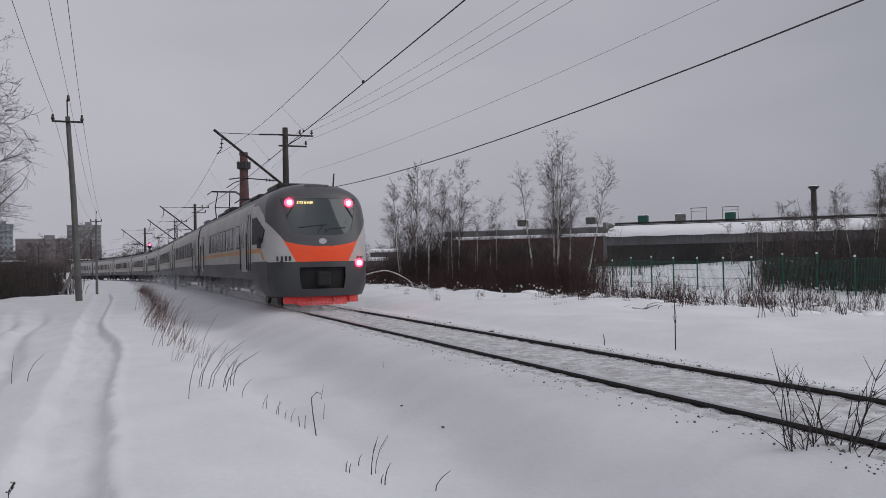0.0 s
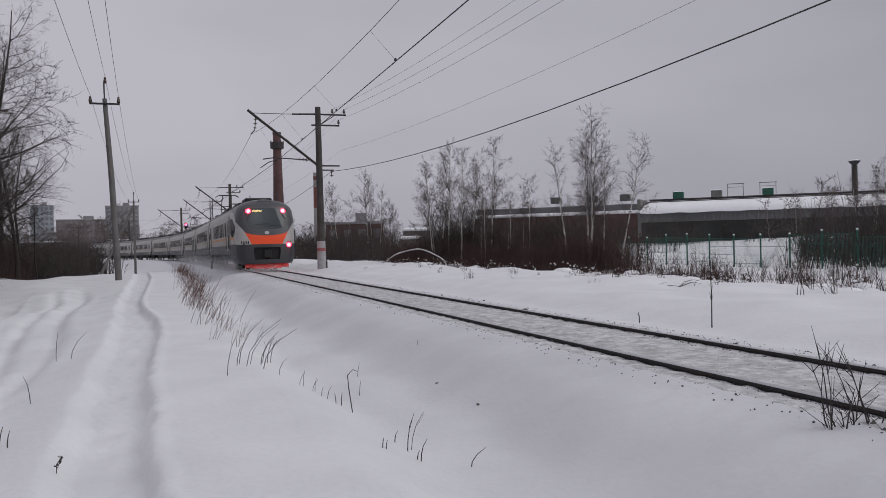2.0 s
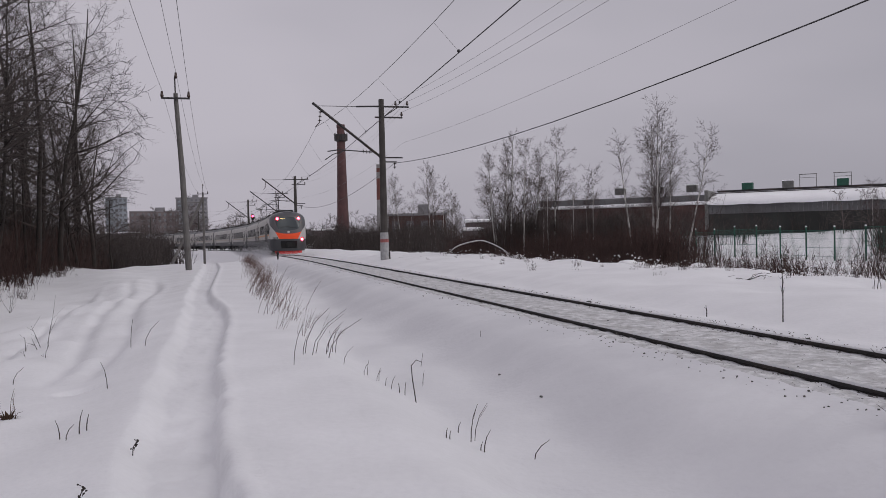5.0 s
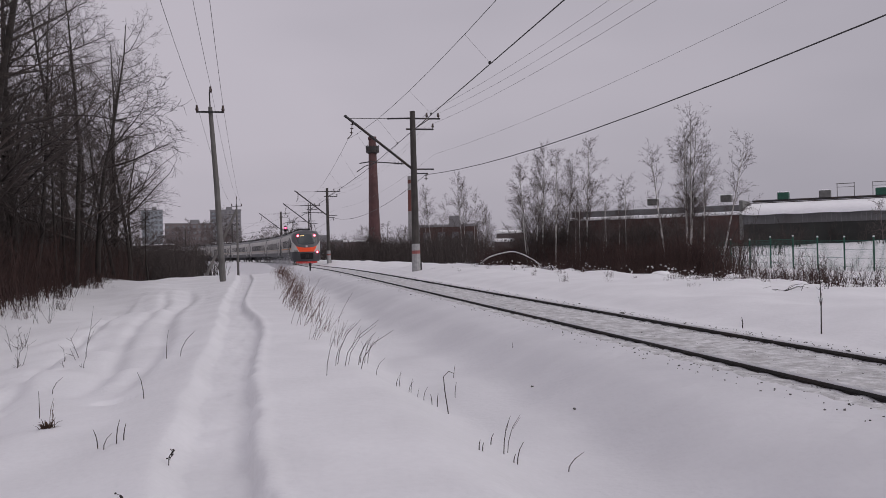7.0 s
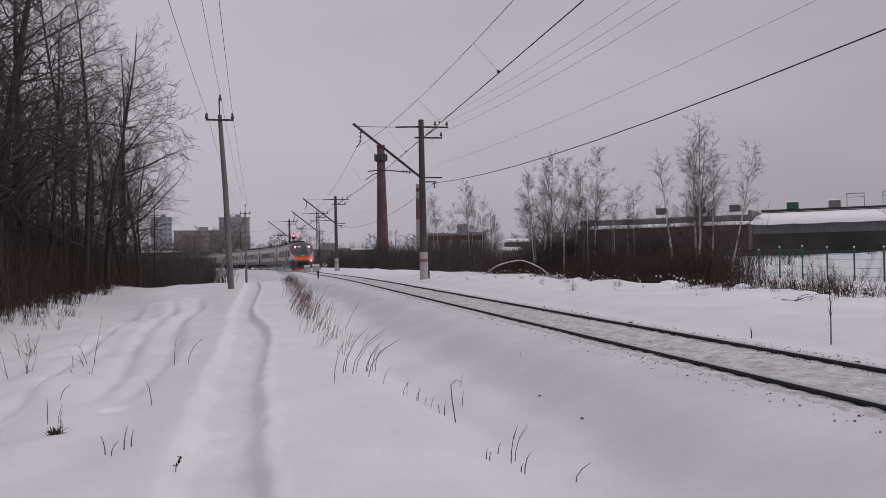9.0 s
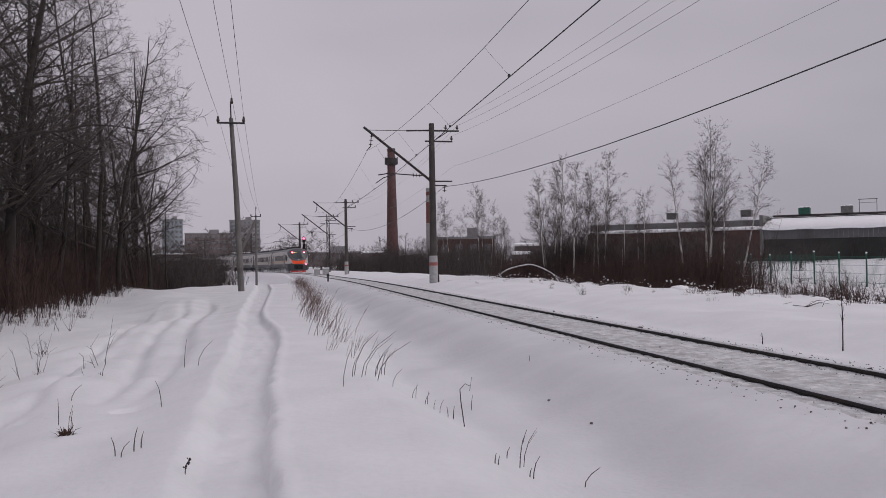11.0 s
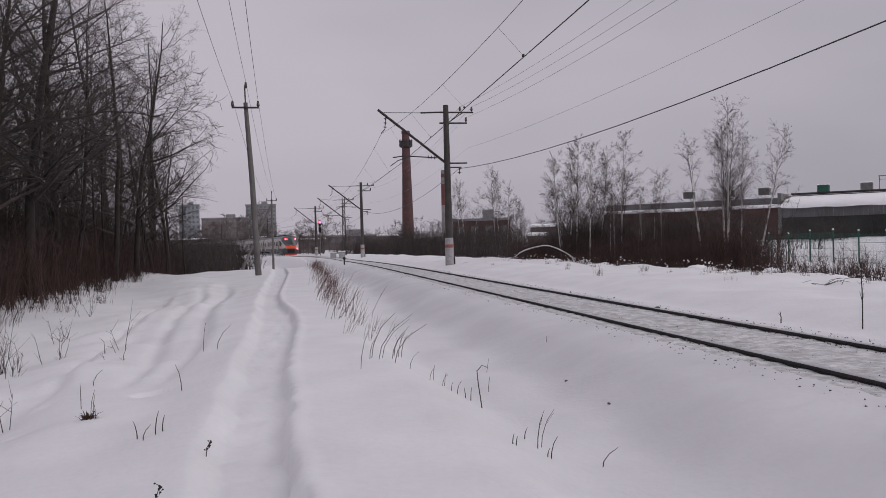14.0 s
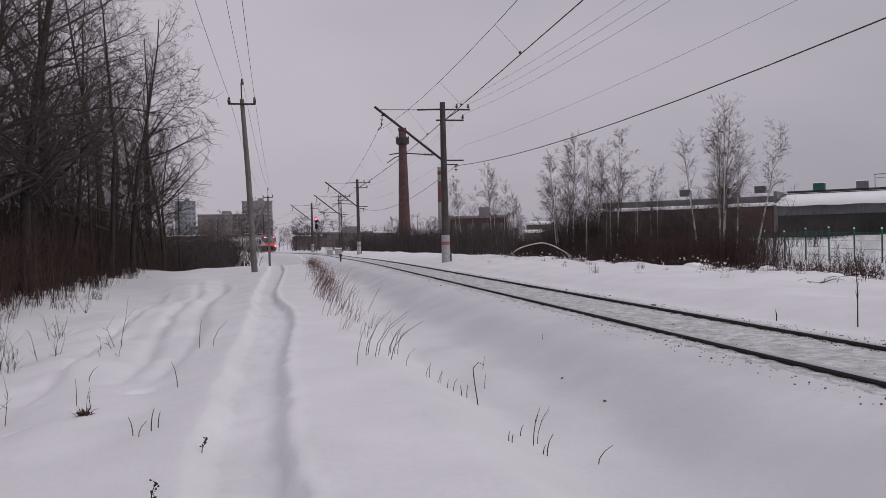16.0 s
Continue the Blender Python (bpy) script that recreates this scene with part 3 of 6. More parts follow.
def face_grid(car):
    """The curved end, cut into its painted fields."""
    nz, nx = 220, 190
    zs = [0.42 + (4.02 - 0.42) * i / nz for i in range(nz + 1)]
    cols = [-1 + 2 * k / nx for k in range(nx + 1)]
    verts = []
    for z in zs:
        w = half_width(z)
        for q in cols:
            verts.append((taper(q * w, nose(q * w, z)), nose(q * w, z), z))

    def field(x, z):
        a = abs(x)
        if z < 0.62:
            return "bumper"
        if a < 0.80 - 0.15 * max(0.0, 1.0 - z) and 0.66 < z < 1.36:
            return "coupler_recess"
        if z < 1.53:
            return "bumper"
        edge = 2.02 + 0.24 * (a / 1.5) ** 2.2 + 1.05 * max(0.0, a - 1.24) ** 1.1   # lower rim of the dark mask
        if z < edge:
            inner = 0.92 + (z - 1.53) * 0.56            # slanting ends of the orange band
            return "orange_band" if a < inner else "white_cheek_r" if x > 0 else "white_cheek_l"
        if z > 3.72:
            return "mask"
        lo = 2.36 + 0.16 * (a / 1.1) ** 3
        half = 1.02 + (z - 2.35) * 0.26 - 0.5 * max(0.0, 0.12 - (z - lo)) - 0.5 * max(0.0, z - 3.50)
        if lo < z < 3.57 and a < half:
            return "windscreen"
        return "mask"

    fields = {}
    for i in range(nz):
        for k in range(nx):
            x = (cols[k] + cols[k + 1]) / 2 * half_width((zs[i] + zs[i + 1]) / 2)
            key = field(x, (zs[i] + zs[i + 1]) / 2)
            fields.setdefault(key, []).append((i * (nx + 1) + k, i * (nx + 1) + k + 1, (i + 1) * (nx + 1) + k + 1, (i + 1) * (nx + 1) + k))
    mats = {"bumper": BODY_DARK, "coupler_recess": BLACK, "orange_band": ORANGE, "white_cheek_r": BODY_WHITE, "white_cheek_l": BODY_WHITE, "mask": MASK_GREY, "windscreen": WINDSCREEN}
    words = {"bumper": "dark grey end apron", "coupler_recess": "black coupler recess", "orange_band": "bright orange end band", "white_cheek_r": "dirty white corner panel", "white_cheek_l": "dirty white corner panel", "mask": "dark grey end mask", "windscreen": "wide dark windscreen"}
    for key, faces in fields.items():
        used = sorted({i for f in faces for i in f})
        at = {v: i for i, v in enumerate(used)}
        back = 0.14 if key == "coupler_recess" else 0.012 if key == "windscreen" else 0.0
        vv = [(verts[i][0], verts[i][1] + back, verts[i][2]) for i in used]
        name = "white_cheek" if key.startswith("white") else key
        part(name, mesh_data(name, vv, [tuple(at[i] for i in f) for f in faces], mats[key], smooth=True), car, words[key])
    # cab sides between the end and the straight body: white, with the mask sweeping back above
    cols_y = 64
    for sx in (-1, 1):
        vv, ff, mi = [], [], []
        for z in zs:
            w = half_width(z)
            y0 = nose(w, z)
            vv += [(sx * taper(w, y0 + (3.2 - y0) * c / cols_y), y0 + (3.2 - y0) * c / cols_y, z) for c in range(cols_y + 1)]
        for i in range(nz):
            for c in range(cols_y):
                a = i * (cols_y + 1) + c
                f = (a, a + 1, a + cols_y + 2, a + cols_y + 1)
                ff.append(f if sx > 0 else f[::-1])
                z, y = zs[i], vv[a][1]
                sweep_line = 2.74 + 0.78 * max(0.0, (y - 0.70) / 1.7) ** 0.75
                mi.append(1 if z < 1.55 else 2 if z > min(3.45, sweep_line) else 0)
        part("cab_side", mesh_data("cab_side", vv, ff, [BODY_WHITE, BODY_DARK, MASK_GREY], True, mi), car, "white cab side with dark mask and skirt")
    w = half_width(4.02)
    vv = []
    for k in range(13):
        q = -1 + k / 6
        zz = 4.02 + 0.12 * (1 - q * q)
        n0 = nose(q * w, 4.02)
        vv += [(taper(q * w, n0), n0, 4.02), (taper(q * w, n0 + 0.55), n0 + 0.55, zz), (q * w, 3.2, zz)]
    ff = []
    for k in range(12):
        for j in range(2):
            ff.append((3 * k + j, 3 * k + 3 + j, 3 * k + 4 + j, 3 * k + 1 + j))
    part("brow", mesh_data("brow", vv, ff, MASK_GREY, smooth=True), car)


def disc(x, y, z, r, depth, mat, name, parent, label="", sides=20):
    sh = Shape().tube([(x, y, z), (x, y - depth, z)], [r, r * 0.92], sides)
    return part(name, sh.data(name, mat, False), parent, label)


def bar_row(x0, x1, z, h, count, gap, parent, name):
    """Plain bars in the place of lettering, lying on the end's curve."""
    w = (x1 - x0 - gap * (count - 1)) / count
    for i in range(count):
        a = x0 + i * (w + gap) + w / 2
        sh = Shape().box((a, face_y(a, z) - 0.004, z), (w, 0.03, h))
        part(name, sh.data(name, DECAL), parent)


def head_car():
    car = thing("train_end_car", "grey electric end car with orange band and red tail lamps", "train car", "carriages of the train")
    face_grid(car)
    body_parts(car, 3.2, CAR_LEN - 0.25)
    flank(car, [(6.6, 0.85)] + [(8.3 + 1.15 * i, 0.72) for i in range(8)], [4.9, 19.8], 3.3, CAR_LEN - 0.3)
    for y in (4.2, 18.4):
        bogie(car, y)
    # cab side windows with their mirrors
    for sx in (-1, 1):
        out = [(1.45, 2.16), (3.05, 2.16), (3.05, 3.06), (2.30, 3.06), (1.02, 2.58)]
        v = [(sx * (taper(half_width(z), y) + 0.022), y, z) for y, z in out]
        v += [(sx * (taper(half_width(z), y) - 0.06), y, z) for y, z in out]
        f = [(0, 1, 2, 3, 4)] + [(a, (a + 1) % 5, (a + 1) % 5 + 5, a + 5) for a in range(5)]
        part("cab_window", mesh_data("cab_window", v, f, CAB_GLASS), car, "dark cab side window")
        mx = taper(W2, 1.5)
        m = Shape().box((sx * (mx + 0.10), 1.5, 2.18), (0.13, 0.06, 0.36), 0.02).tube([(sx * (mx - 0.03), 1.55, 2.3), (sx * (mx + 0.10), 1.5, 2.3)], 0.02, 6)
        part("mirror", m.data("mirror", DECAL), car, "black cab mirror")
        v = [(sx * (taper(half_width(z), y) + 0.008), y, z) for y, z in ((3.3, 1.86), (3.3, 2.00), (1.75, 2.00), (1.25, 1.68), (1.38, 1.62), (1.80, 1.86))]
        v += [(x - sx * 0.03, y, z) for x, y, z in v]
        f = [(0, 1, 2, 5), (5, 2, 3, 4)] + [(a, (a + 1) % 6, (a + 1) % 6 + 6, a + 6) for a in range(6)]
        part("stripe", mesh_data("stripe", v, f, STRIPE), car, "ochre stripe kinked down at the cab")
        for y in (3.45, 3.95):
            v, f = side_sheet(y, y + 0.035, 1.25, 3.25, sx, 0.02, 6)
            part("door_seam", mesh_data("door_seam", v, f, DECAL), car)
    # tail lamps: two high, one low
    for x, z in ((-0.97, 3.43), (0.97, 3.43), (1.24, 1.47)):
        y = face_y(x, z)
        # the outer disc glows as the lamp's painted halo, the inner one is its lens
        rim = disc(x, y + 0.06, z, 0.145, 0.13, LAMP_HALO, "tail_lamp", car, "glowing red tail lamp")
        disc(x, y - 0.05, z, 0.088, 0.04, LAMP_RED, "lens", rim)
    rim = disc(-1.24, face_y(-1.24, 1.47) + 0.06, 1.47, 0.115, 0.07, DECAL, "tail_lamp", car, "unlit tail lamp")
    # destination display
    cu = bpy.data.curves.new("display", "FONT")
    cu.body, cu.size, cu.extrude, cu.align_x = "ЛОБНЯ", 0.135, 0.004, "CENTER"
    cu.space_character = 1.15
    me = new("display_text", cu)
    dg = bpy.context.evaluated_depsgraph_get()
    data = bpy.data.meshes.new_from_object(me.evaluated_get(dg))
    bpy.data.objects.remove(me)
    data.materials.clear()
    data.materials.append(LED)
    yl = nose(0.5, 3.45)
    part("destination_display", data, car, "amber lit destination display", pose(-0.50, face_y(0.2, 3.46) - 0.02, 3.385, 75, 0, -8))
    # wipers, emblem, lettering bars
    for x0, x1, z1 in ((-0.75, 0.05, 2.72), (0.80, 0.10, 2.58)):
        wip = Shape().tube([(x0 * 0.2, face_y(0, 2.45) - 0.03, 2.47), (x1, face_y(x1, z1) - 0.03, z1)], 0.016, 5)
        wip.tube([(x0, face_y(x0, 2.62) - 0.02, 2.62), (x1 + 0.1, face_y(x1, z1) - 0.02, z1)], 0.014, 5)
        part("wiper", wip.data("wiper", DECAL), car)
    for sx in (-1, 1):
        wip = Shape().tube([(sx * 1.10, face_y(1.10, 2.95) - 0.02, 2.95), (sx * 0.86, face_y(0.86, 3.35) - 0.02, 3.35)], 0.014, 5)
        part("sun_blind_rod", wip.data("sun_blind_rod", DECAL), car)
    em = Shape().tube([(0, nose(0, 2.18) + 0.02, 2.18), (0, nose(0, 2.18) - 0.02, 2.18)], [0.12, 0.11], 20)
    em.v = [(x * 1.15, y, 2.18 + (z - 2.18) * 0.8) for x, y, z in em.v]
    part("emblem", em.data("emblem", EMBLEM), car, "plain silver oval badge")
    bar_row(-1.42, -1.00, 1.64, 0.15, 4, 0.04, car, "lettering_bar")
    bar_row(1.16, 1.40, 1.63, 0.12, 4, 0.035, car, "lettering_bar")
    # roof fairing, horns, antenna
    b = Shape().box((0, 0.95, 3.98), (0.85, 0.5, 0.16), 0.05)
    part("roof_fairing", b.data("roof_fairing", MASK_GREY), car)
    for x, y, z in ((0.82, 1.8, 4.55), (-0.62, 2.2, 4.42)):
        part("antenna", Shape().tube([(x, y, 4.0), (x * 1.05, y, z)], 0.028, 6).data("antenna", DECAL), car)
    g = Shape()
    for x, y, w, ln, h in ((0.0, 4.4, 1.6, 2.0, 0.26), (0.1, 6.4, 1.5, 1.2, 0.22)):
        g.box((x, y, 4.1 + h / 2), (w, ln, h), 0.06)
        for k in range(9):
            g.box((x - w / 2 + 0.1 + k * (w - 0.2) / 8, y - ln / 2 - 0.01, 4.12 + h / 2), (0.06, 0.04, h * 0.7), 0.01)
    part("roof_box", g.data("roof_box", DARK_METAL), car, "dark roof equipment box")
    roof_gear(car, 7.4, 20.0, 2)
    pantograph(car, 13.0, False)
    # coupler and plough
    part("recess_box", Shape().box((0, 0.50, 1.0), (1.72, 0.5, 0.80)).data("recess_box", BLACK), car)
    c = Shape().box((0, 0.05, 0.98), (0.42, 0.34, 0.46), 0.05).tube([(0, -0.05, 0.98), (0, 0.6, 0.98)], 0.12, 10)
    part("coupler", c.data("coupler", BLACK), car, "black automatic coupler")
    pl = Shape()
    xs = [-1.22, -0.8, -0.4, 0, 0.4, 0.8, 1.22]
    for i in range(6):
        a, b2 = xs[i], xs[i + 1]
        ya, yb = 0.10 + 0.22 * (abs(a) / 1.2) ** 2, 0.10 + 0.22 * (abs(b2) / 1.2) ** 2
        zb = 0.14 if abs(a + b2) < 1.5 else 0.20
        front = [(a, ya, zb), (b2, yb, zb), (b2, yb + 0.06, 0.50), (a, ya + 0.06, 0.50)]
        back = [(x, y + 0.07, z) for x, y, z in front]
        pl.add(front + back, [(0, 1, 2, 3), (7, 6, 5, 4), (0, 4, 5, 1), (3, 2, 6, 7), (0, 3, 7, 4), (1, 5, 6, 2)])
    for x in (-0.9, -0.35, 0.35, 0.9):
        pl.box((x, 0.09 + 0.22 * (abs(x) / 1.2) ** 2, 0.36), (0.05, 0.05, 0.26), 0.01)
    part("plough", pl.data("plough", PLOW_RED), car, "red track plough under the end")
    return car


HEAD = head_car()
MOTOR = middle_car("motor")
TRAILER = middle_car("trailer")
CARS = [HEAD, MOTOR, TRAILER]
for _i in range(5):
    CARS.append(copy_thing((MOTOR, TRAILER)[_i % 2], pose(0, 60 + 30 * _i, 0)))

def snow_dust():
    """Fine snow whirled up along the foot of the train, loose flakes that travel with it."""
    rng = np.random.RandomState(6)
    n = 60000
    y = 1.5 + 62 * rng.rand(n) ** 1.3
    side = np.where(rng.rand(n) < 0.75, -1, 1)
    x = side * (1.45 + np.abs(rng.randn(n)) * (0.35 + 0.012 * y))
    z = 0.03 + np.abs(rng.randn(n)) * 0.48
    tail = slice(0, 3500)
    y[tail], x[tail], z[tail] = -2.6 * rng.rand(3500) ** 1.5, rng.randn(3500) * 1.1, np.abs(rng.randn(3500)) * 0.13
    r = 0.0042 + 0.006 * rng.rand(n)
    unit = np.array([(1, 1, 1), (-1, -1, 1), (-1, 1, -1), (1, -1, -1)], float) * 0.6
    co = (np.stack([x, y, z], 1)[:, None, :] + unit[None] * r[:, None, None]).reshape(-1, 3)
    k = np.arange(n)[:, None, None] * 4 + np.array([(0, 1, 2), (0, 3, 1), (0, 2, 3), (1, 3, 2)])[None]
    me = mesh_data("snow_dust", co.tolist(), k.reshape(-1, 3).tolist(), SNOW_CLEAN)
    return tagged(new("snow_dust", me), "fine snow whirled up round the running train", "snow", kind="stuff")


DUST = snow_dust()

# metres along the line of the train's rear end, second by second
RUN = [(0.0, 25.5), (1.0, 36.2), (2.0, 46.8), (3.0, 56.8), (4.0, 66.7), (5.0, 76.6), (6.0, 86.5), (7.0, 96.3), (8.0, 106.1), (9.0, 116.0), (10.0, 125.9), (11.0, 135.7), (12.0, 145.6), (13.0, 155.5), (14.0, 165.3), (15.0, 175.2), (16.0, 185.1)]


def motions():
    for i, car in [*enumerate(CARS), (0, DUST)]:
        rows = []
        for t, s in RUN:
            a, _ = track_at(s + i * (CAR_LEN + 0.3))
            b, _ = track_at(s + i * (CAR_LEN + 0.3) + CAR_LEN)
            v = b - a
            yaw = math.degrees(math.atan2(-v.x, v.y))
            pitch = math.degrees(math.atan2(v.z, math.hypot(v.x, v.y)))
            rows.append((t, pose(a.x, a.y, a.z, pitch, 0, yaw)))
        walk(car, rows)


# ---- catenary masts, poles, signal ----
def insulator(sh, p, q, n=4, r=0.09, mi=1):
    p, q = Vector(p), Vector(q)
    sh.tube([p, q], 0.025, 6, mi)
    d = (q - p).normalized()
    for i in range(n):
        c = p.lerp(q, (i + 0.5) / n)
        sh.tube([c - d * 0.03, c, c + d * 0.035], [0.04, r, 0.04], 10, mi)


def bracket(parent, side_x, z, reach, pins, strut=True):
    """A cross-arm on the mast's field side with upright pin insulators."""
    sh = Shape().box((side_x + reach / 2 - 0.25, 0, z), (reach + 0.5, 0.08, 0.09), 0.01)
    if strut:
        sh.tube([(side_x + 0.1, 0, z - 0.55), (side_x + reach * 0.6, 0, z)], 0.03, 6)
    b = part("cross_arm", sh.data("cross_arm", DARK_METAL), parent, "dark steel cross-arm")
    for x in pins:
        i = Shape()
        i.tube([(x, 0, z + 0.02), (x, 0, z + 0.14)], 0.02, 6)
        i.tube([(x, 0, z + 0.10), (x, 0, z + 0.16), (x, 0, z + 0.22), (x, 0, z + 0.34)], [0.05, 0.085, 0.06, 0.045], 10)
        part("insulator", i.data("insulator", PORCELAIN), b)


def catenary_mast(name_label, lattice_post=False, height=9.4, near=False):
    """A mast at the origin; the track lies on its -x side, 3.1 m off."""
    m = thing("catenary_mast", name_label, "catenary mast", "masts along the line")
    if lattice_post:
        sh = Shape()
        for sx in (-0.17, 0.17):
            for sy in (-0.17, 0.17):
                sh.tube([(sx * 1.5, sy * 1.5, -0.6), (sx, sy, height)], 0.035, 5)
        z, k = 0.2, 0
        while z < height - 0.4:
            for sy in (-0.17, 0.17):
                sh.tube([(-0.20, sy, z), (0.20, sy, z)], 0.028, 4)
                sh.tube([(-0.20 if k % 2 else 0.20, sy, z), (0.20 if k % 2 else -0.20, sy, z + 0.55)], 0.02, 4)
            z += 0.55
            k += 1
        part("lattice_post", sh.data("lattice_post", DARK_METAL), m, "dark riveted lattice post")
    else:
        sh = Shape().tube([(0, 0, -0.8), (0, 0, 2.0), (0, 0, 5), (0, 0, height)], [0.23, 0.215, 0.19, 0.155], 14)
        part("post", sh.data("post", CONCRETE_DARK, False), m, "dark weathered concrete post")
        base = Shape().tube([(0, 0, -0.8), (0, 0, 1.05)], [0.26, 0.25], 14).tube([(0, 0, 1.22), (0, 0, 1.62)], [0.245, 0.235], 14)
        part("whitewashed_foot", base.data("whitewashed_foot", WHITEWASH), m, "whitewashed concrete foot")
        band = Shape().tube([(0, 0, 1.04), (0, 0, 1.23)], [0.252, 0.247], 14)
        part("red_band", band.data("red_band", PINK_BAND), m)
        rough = Shape().box((0.26, 0.0, 0.0), (0.12, 0.2, 1.0), 0.03)
        part("earth_strap", rough.data("earth_strap", DARK_METAL), m)
    # cantilever: slanting bracket with a stay to the mast top
    c = Shape().tube([(-0.12, 0, 6.05), (-4.0, 0, 9.12)], 0.075, 8)
    c.tube([(-1.5, 0, height - 0.45), (0.1, 0, height - 0.40)], 0.05, 6)
    c.tube([(-3.75, 0, 8.95), (-1.5, 0, height - 0.45)], 0.018, 5)
    cant = part("cantilever", c.data("cantilever", DARK_METAL), m, "slanting steel cantilever")
    s = Shape()
    insulator(s, (-3.55, 0, 8.72), (-3.62, 0, 8.0), 3, 0.12, 0)
    s.tube([(-3.62, 0, 8.0), (-3.85, 0, 7.75)], 0.03, 5)
    part("hanging_insulator", s.data("hanging_insulator", PORCELAIN), cant)
    a = Shape().tube([(-0.6, 0, 6.32), (-2.55, 0, 6.45), (-3.2, 0, 6.35)], 0.035, 6)
    a.tube([(-2.2, 0, 6.40), (-2.9, 0, 6.18), (-3.35, 0, 5.86)], 0.028, 6)
    insulator(a, (-0.65, 0, 6.33), (-1.2, 0, 6.36), 3, 0.12, 0)
    part("steady_arm", a.data("steady_arm", DARK_METAL), cant, "dark steady arm with insulators")
    bracket(m, 0.1, height - 0.42, 1.55, (0.85, 1.55), True)
    bracket(m, 0.1, height - 1.05, 1.15, (1.2,), False)
    lo = Shape().box((0.55, 0, 6.0), (1.3, 0.08, 0.08), 0.01).box((0.45, 0, 5.75), (0.8, 0.07, 0.07), 0.01)
    part("lower_bracket", lo.data("lower_bracket", DARK_METAL), m)
    i = Shape()
    insulator(i, (0.72, 0, 5.75), (0.72, 0, 5.35), 2, 0.15, 0)
    part("insulator", i.data("insulator", PORCELAIN), m)
    return m


def stand(s, side=3.1):
    p, h = track_at(s, side)
    return p, h


MASTS = []
_first = catenary_mast("dark concrete catenary mast with whitewashed foot and slanting cantilever")
_lat = catenary_mast("dark steel lattice catenary mast beside the track", True, 9.2)
for _k, (_s, _ob, _side) in enumerate(((46.9, _first, 3.1), (101.8, None, 3.1), (127.0, _lat, 3.6), (155.5, None, 3.2), (-8.0, None, 3.1), (205.0, None, 3.1), (250.0, None, 3.1))):
    _p, _h = stand(_s, _side)
    _m = pose(_p.x, _p.y, _p.z, 0, 0, math.degrees(_h))
    if _ob is None:
        _ob = copy_thing(_first, _m)
    _ob.matrix_basis = _m
    MASTS.append((_s, _side, _ob))


def wire_between(name, label, pts, r, mat, sag, steps=14, group="overhead wires"):
    sh = Shape()
    line = []
    for (a, b) in zip(pts, pts[1:]):
        a, b = Vector(a), Vector(b)
        for i in range(steps):
            t = i / steps
            p = a.lerp(b, t)
            p.z -= sag * 4 * t * (1 - t)
            line.append(p)
    line.append(Vector(pts[-1]))
    sh.tube(line, r, 4, caps=False)
    return tagged(new(name, sh.data(name, mat)), label, "overhead wire", group)


def on_mast(s, side, up):
    return track_at(s, side, up)[0]


def build_wires():
    ss = [-8.0, 46.9, 101.8, 155.5, 205.0, 250.0]
    mess = [-1.3, -0.72, -0.4, -0.6, -0.3, -0.6]
    cont = [-1.05, 0.28, -0.28, 0.28, -0.28, 0.28]
    up = [6.0, 5.95, 5.9, 5.9, 5.9, 5.9]
    tops = [on_mast(s, a, 7.75) for s, a in zip(ss, mess)]
    lows = [on_mast(s, a, u) for s, a, u in zip(ss, cont, up)]
    m = wire_between("messenger_wire", "dark messenger wire of the overhead line", tops, 0.010, WIRE, 1.1)
    c = wire_between("contact_wire", "dark contact wire above the track", lows, 0.017, WIRE, 0.05)
    # droppers between messenger and contact wire
    for k in range(4):
        for t in (0.08, 0.22, 0.36, 0.5, 0.64, 0.78, 0.92):
            a = tops[k].lerp(tops[k + 1], t)
            a.z -= 1.1 * 4 * t * (1 - t)
            b = lows[k].lerp(lows[k + 1], t)
            clip = Shape().tube([a, b], 0.004, 3).box(b, (0.05, 0.10, 0.06), 0.01)
            part("dropper", clip.data("dropper", WIRE), m)
    for side, h, r, mat, sag in ((3.1 + 0.85, 9.3, 0.007, WIRE_PALE, 0.9), (3.1 + 1.55, 9.3, 0.007, WIRE_PALE, 0.9), (3.1 + 1.2, 8.68, 0.007, WIRE_PALE, 0.9), (3.1 + 1.3, 6.9, 0.005, WIRE_PALE, 0.7)):
        wire_between("feeder_wire", "thin pale line wire on the masts", [on_mast(s, side, h) for s in ss], r, mat, sag)
    wire_between("black_cable", "thick black cable slung along the masts", [on_mast(s, 3.1 + 0.72, 6.05 if s < 0 else 5.68) for s in ss], 0.015, WIRE, 1.03)


build_wires()


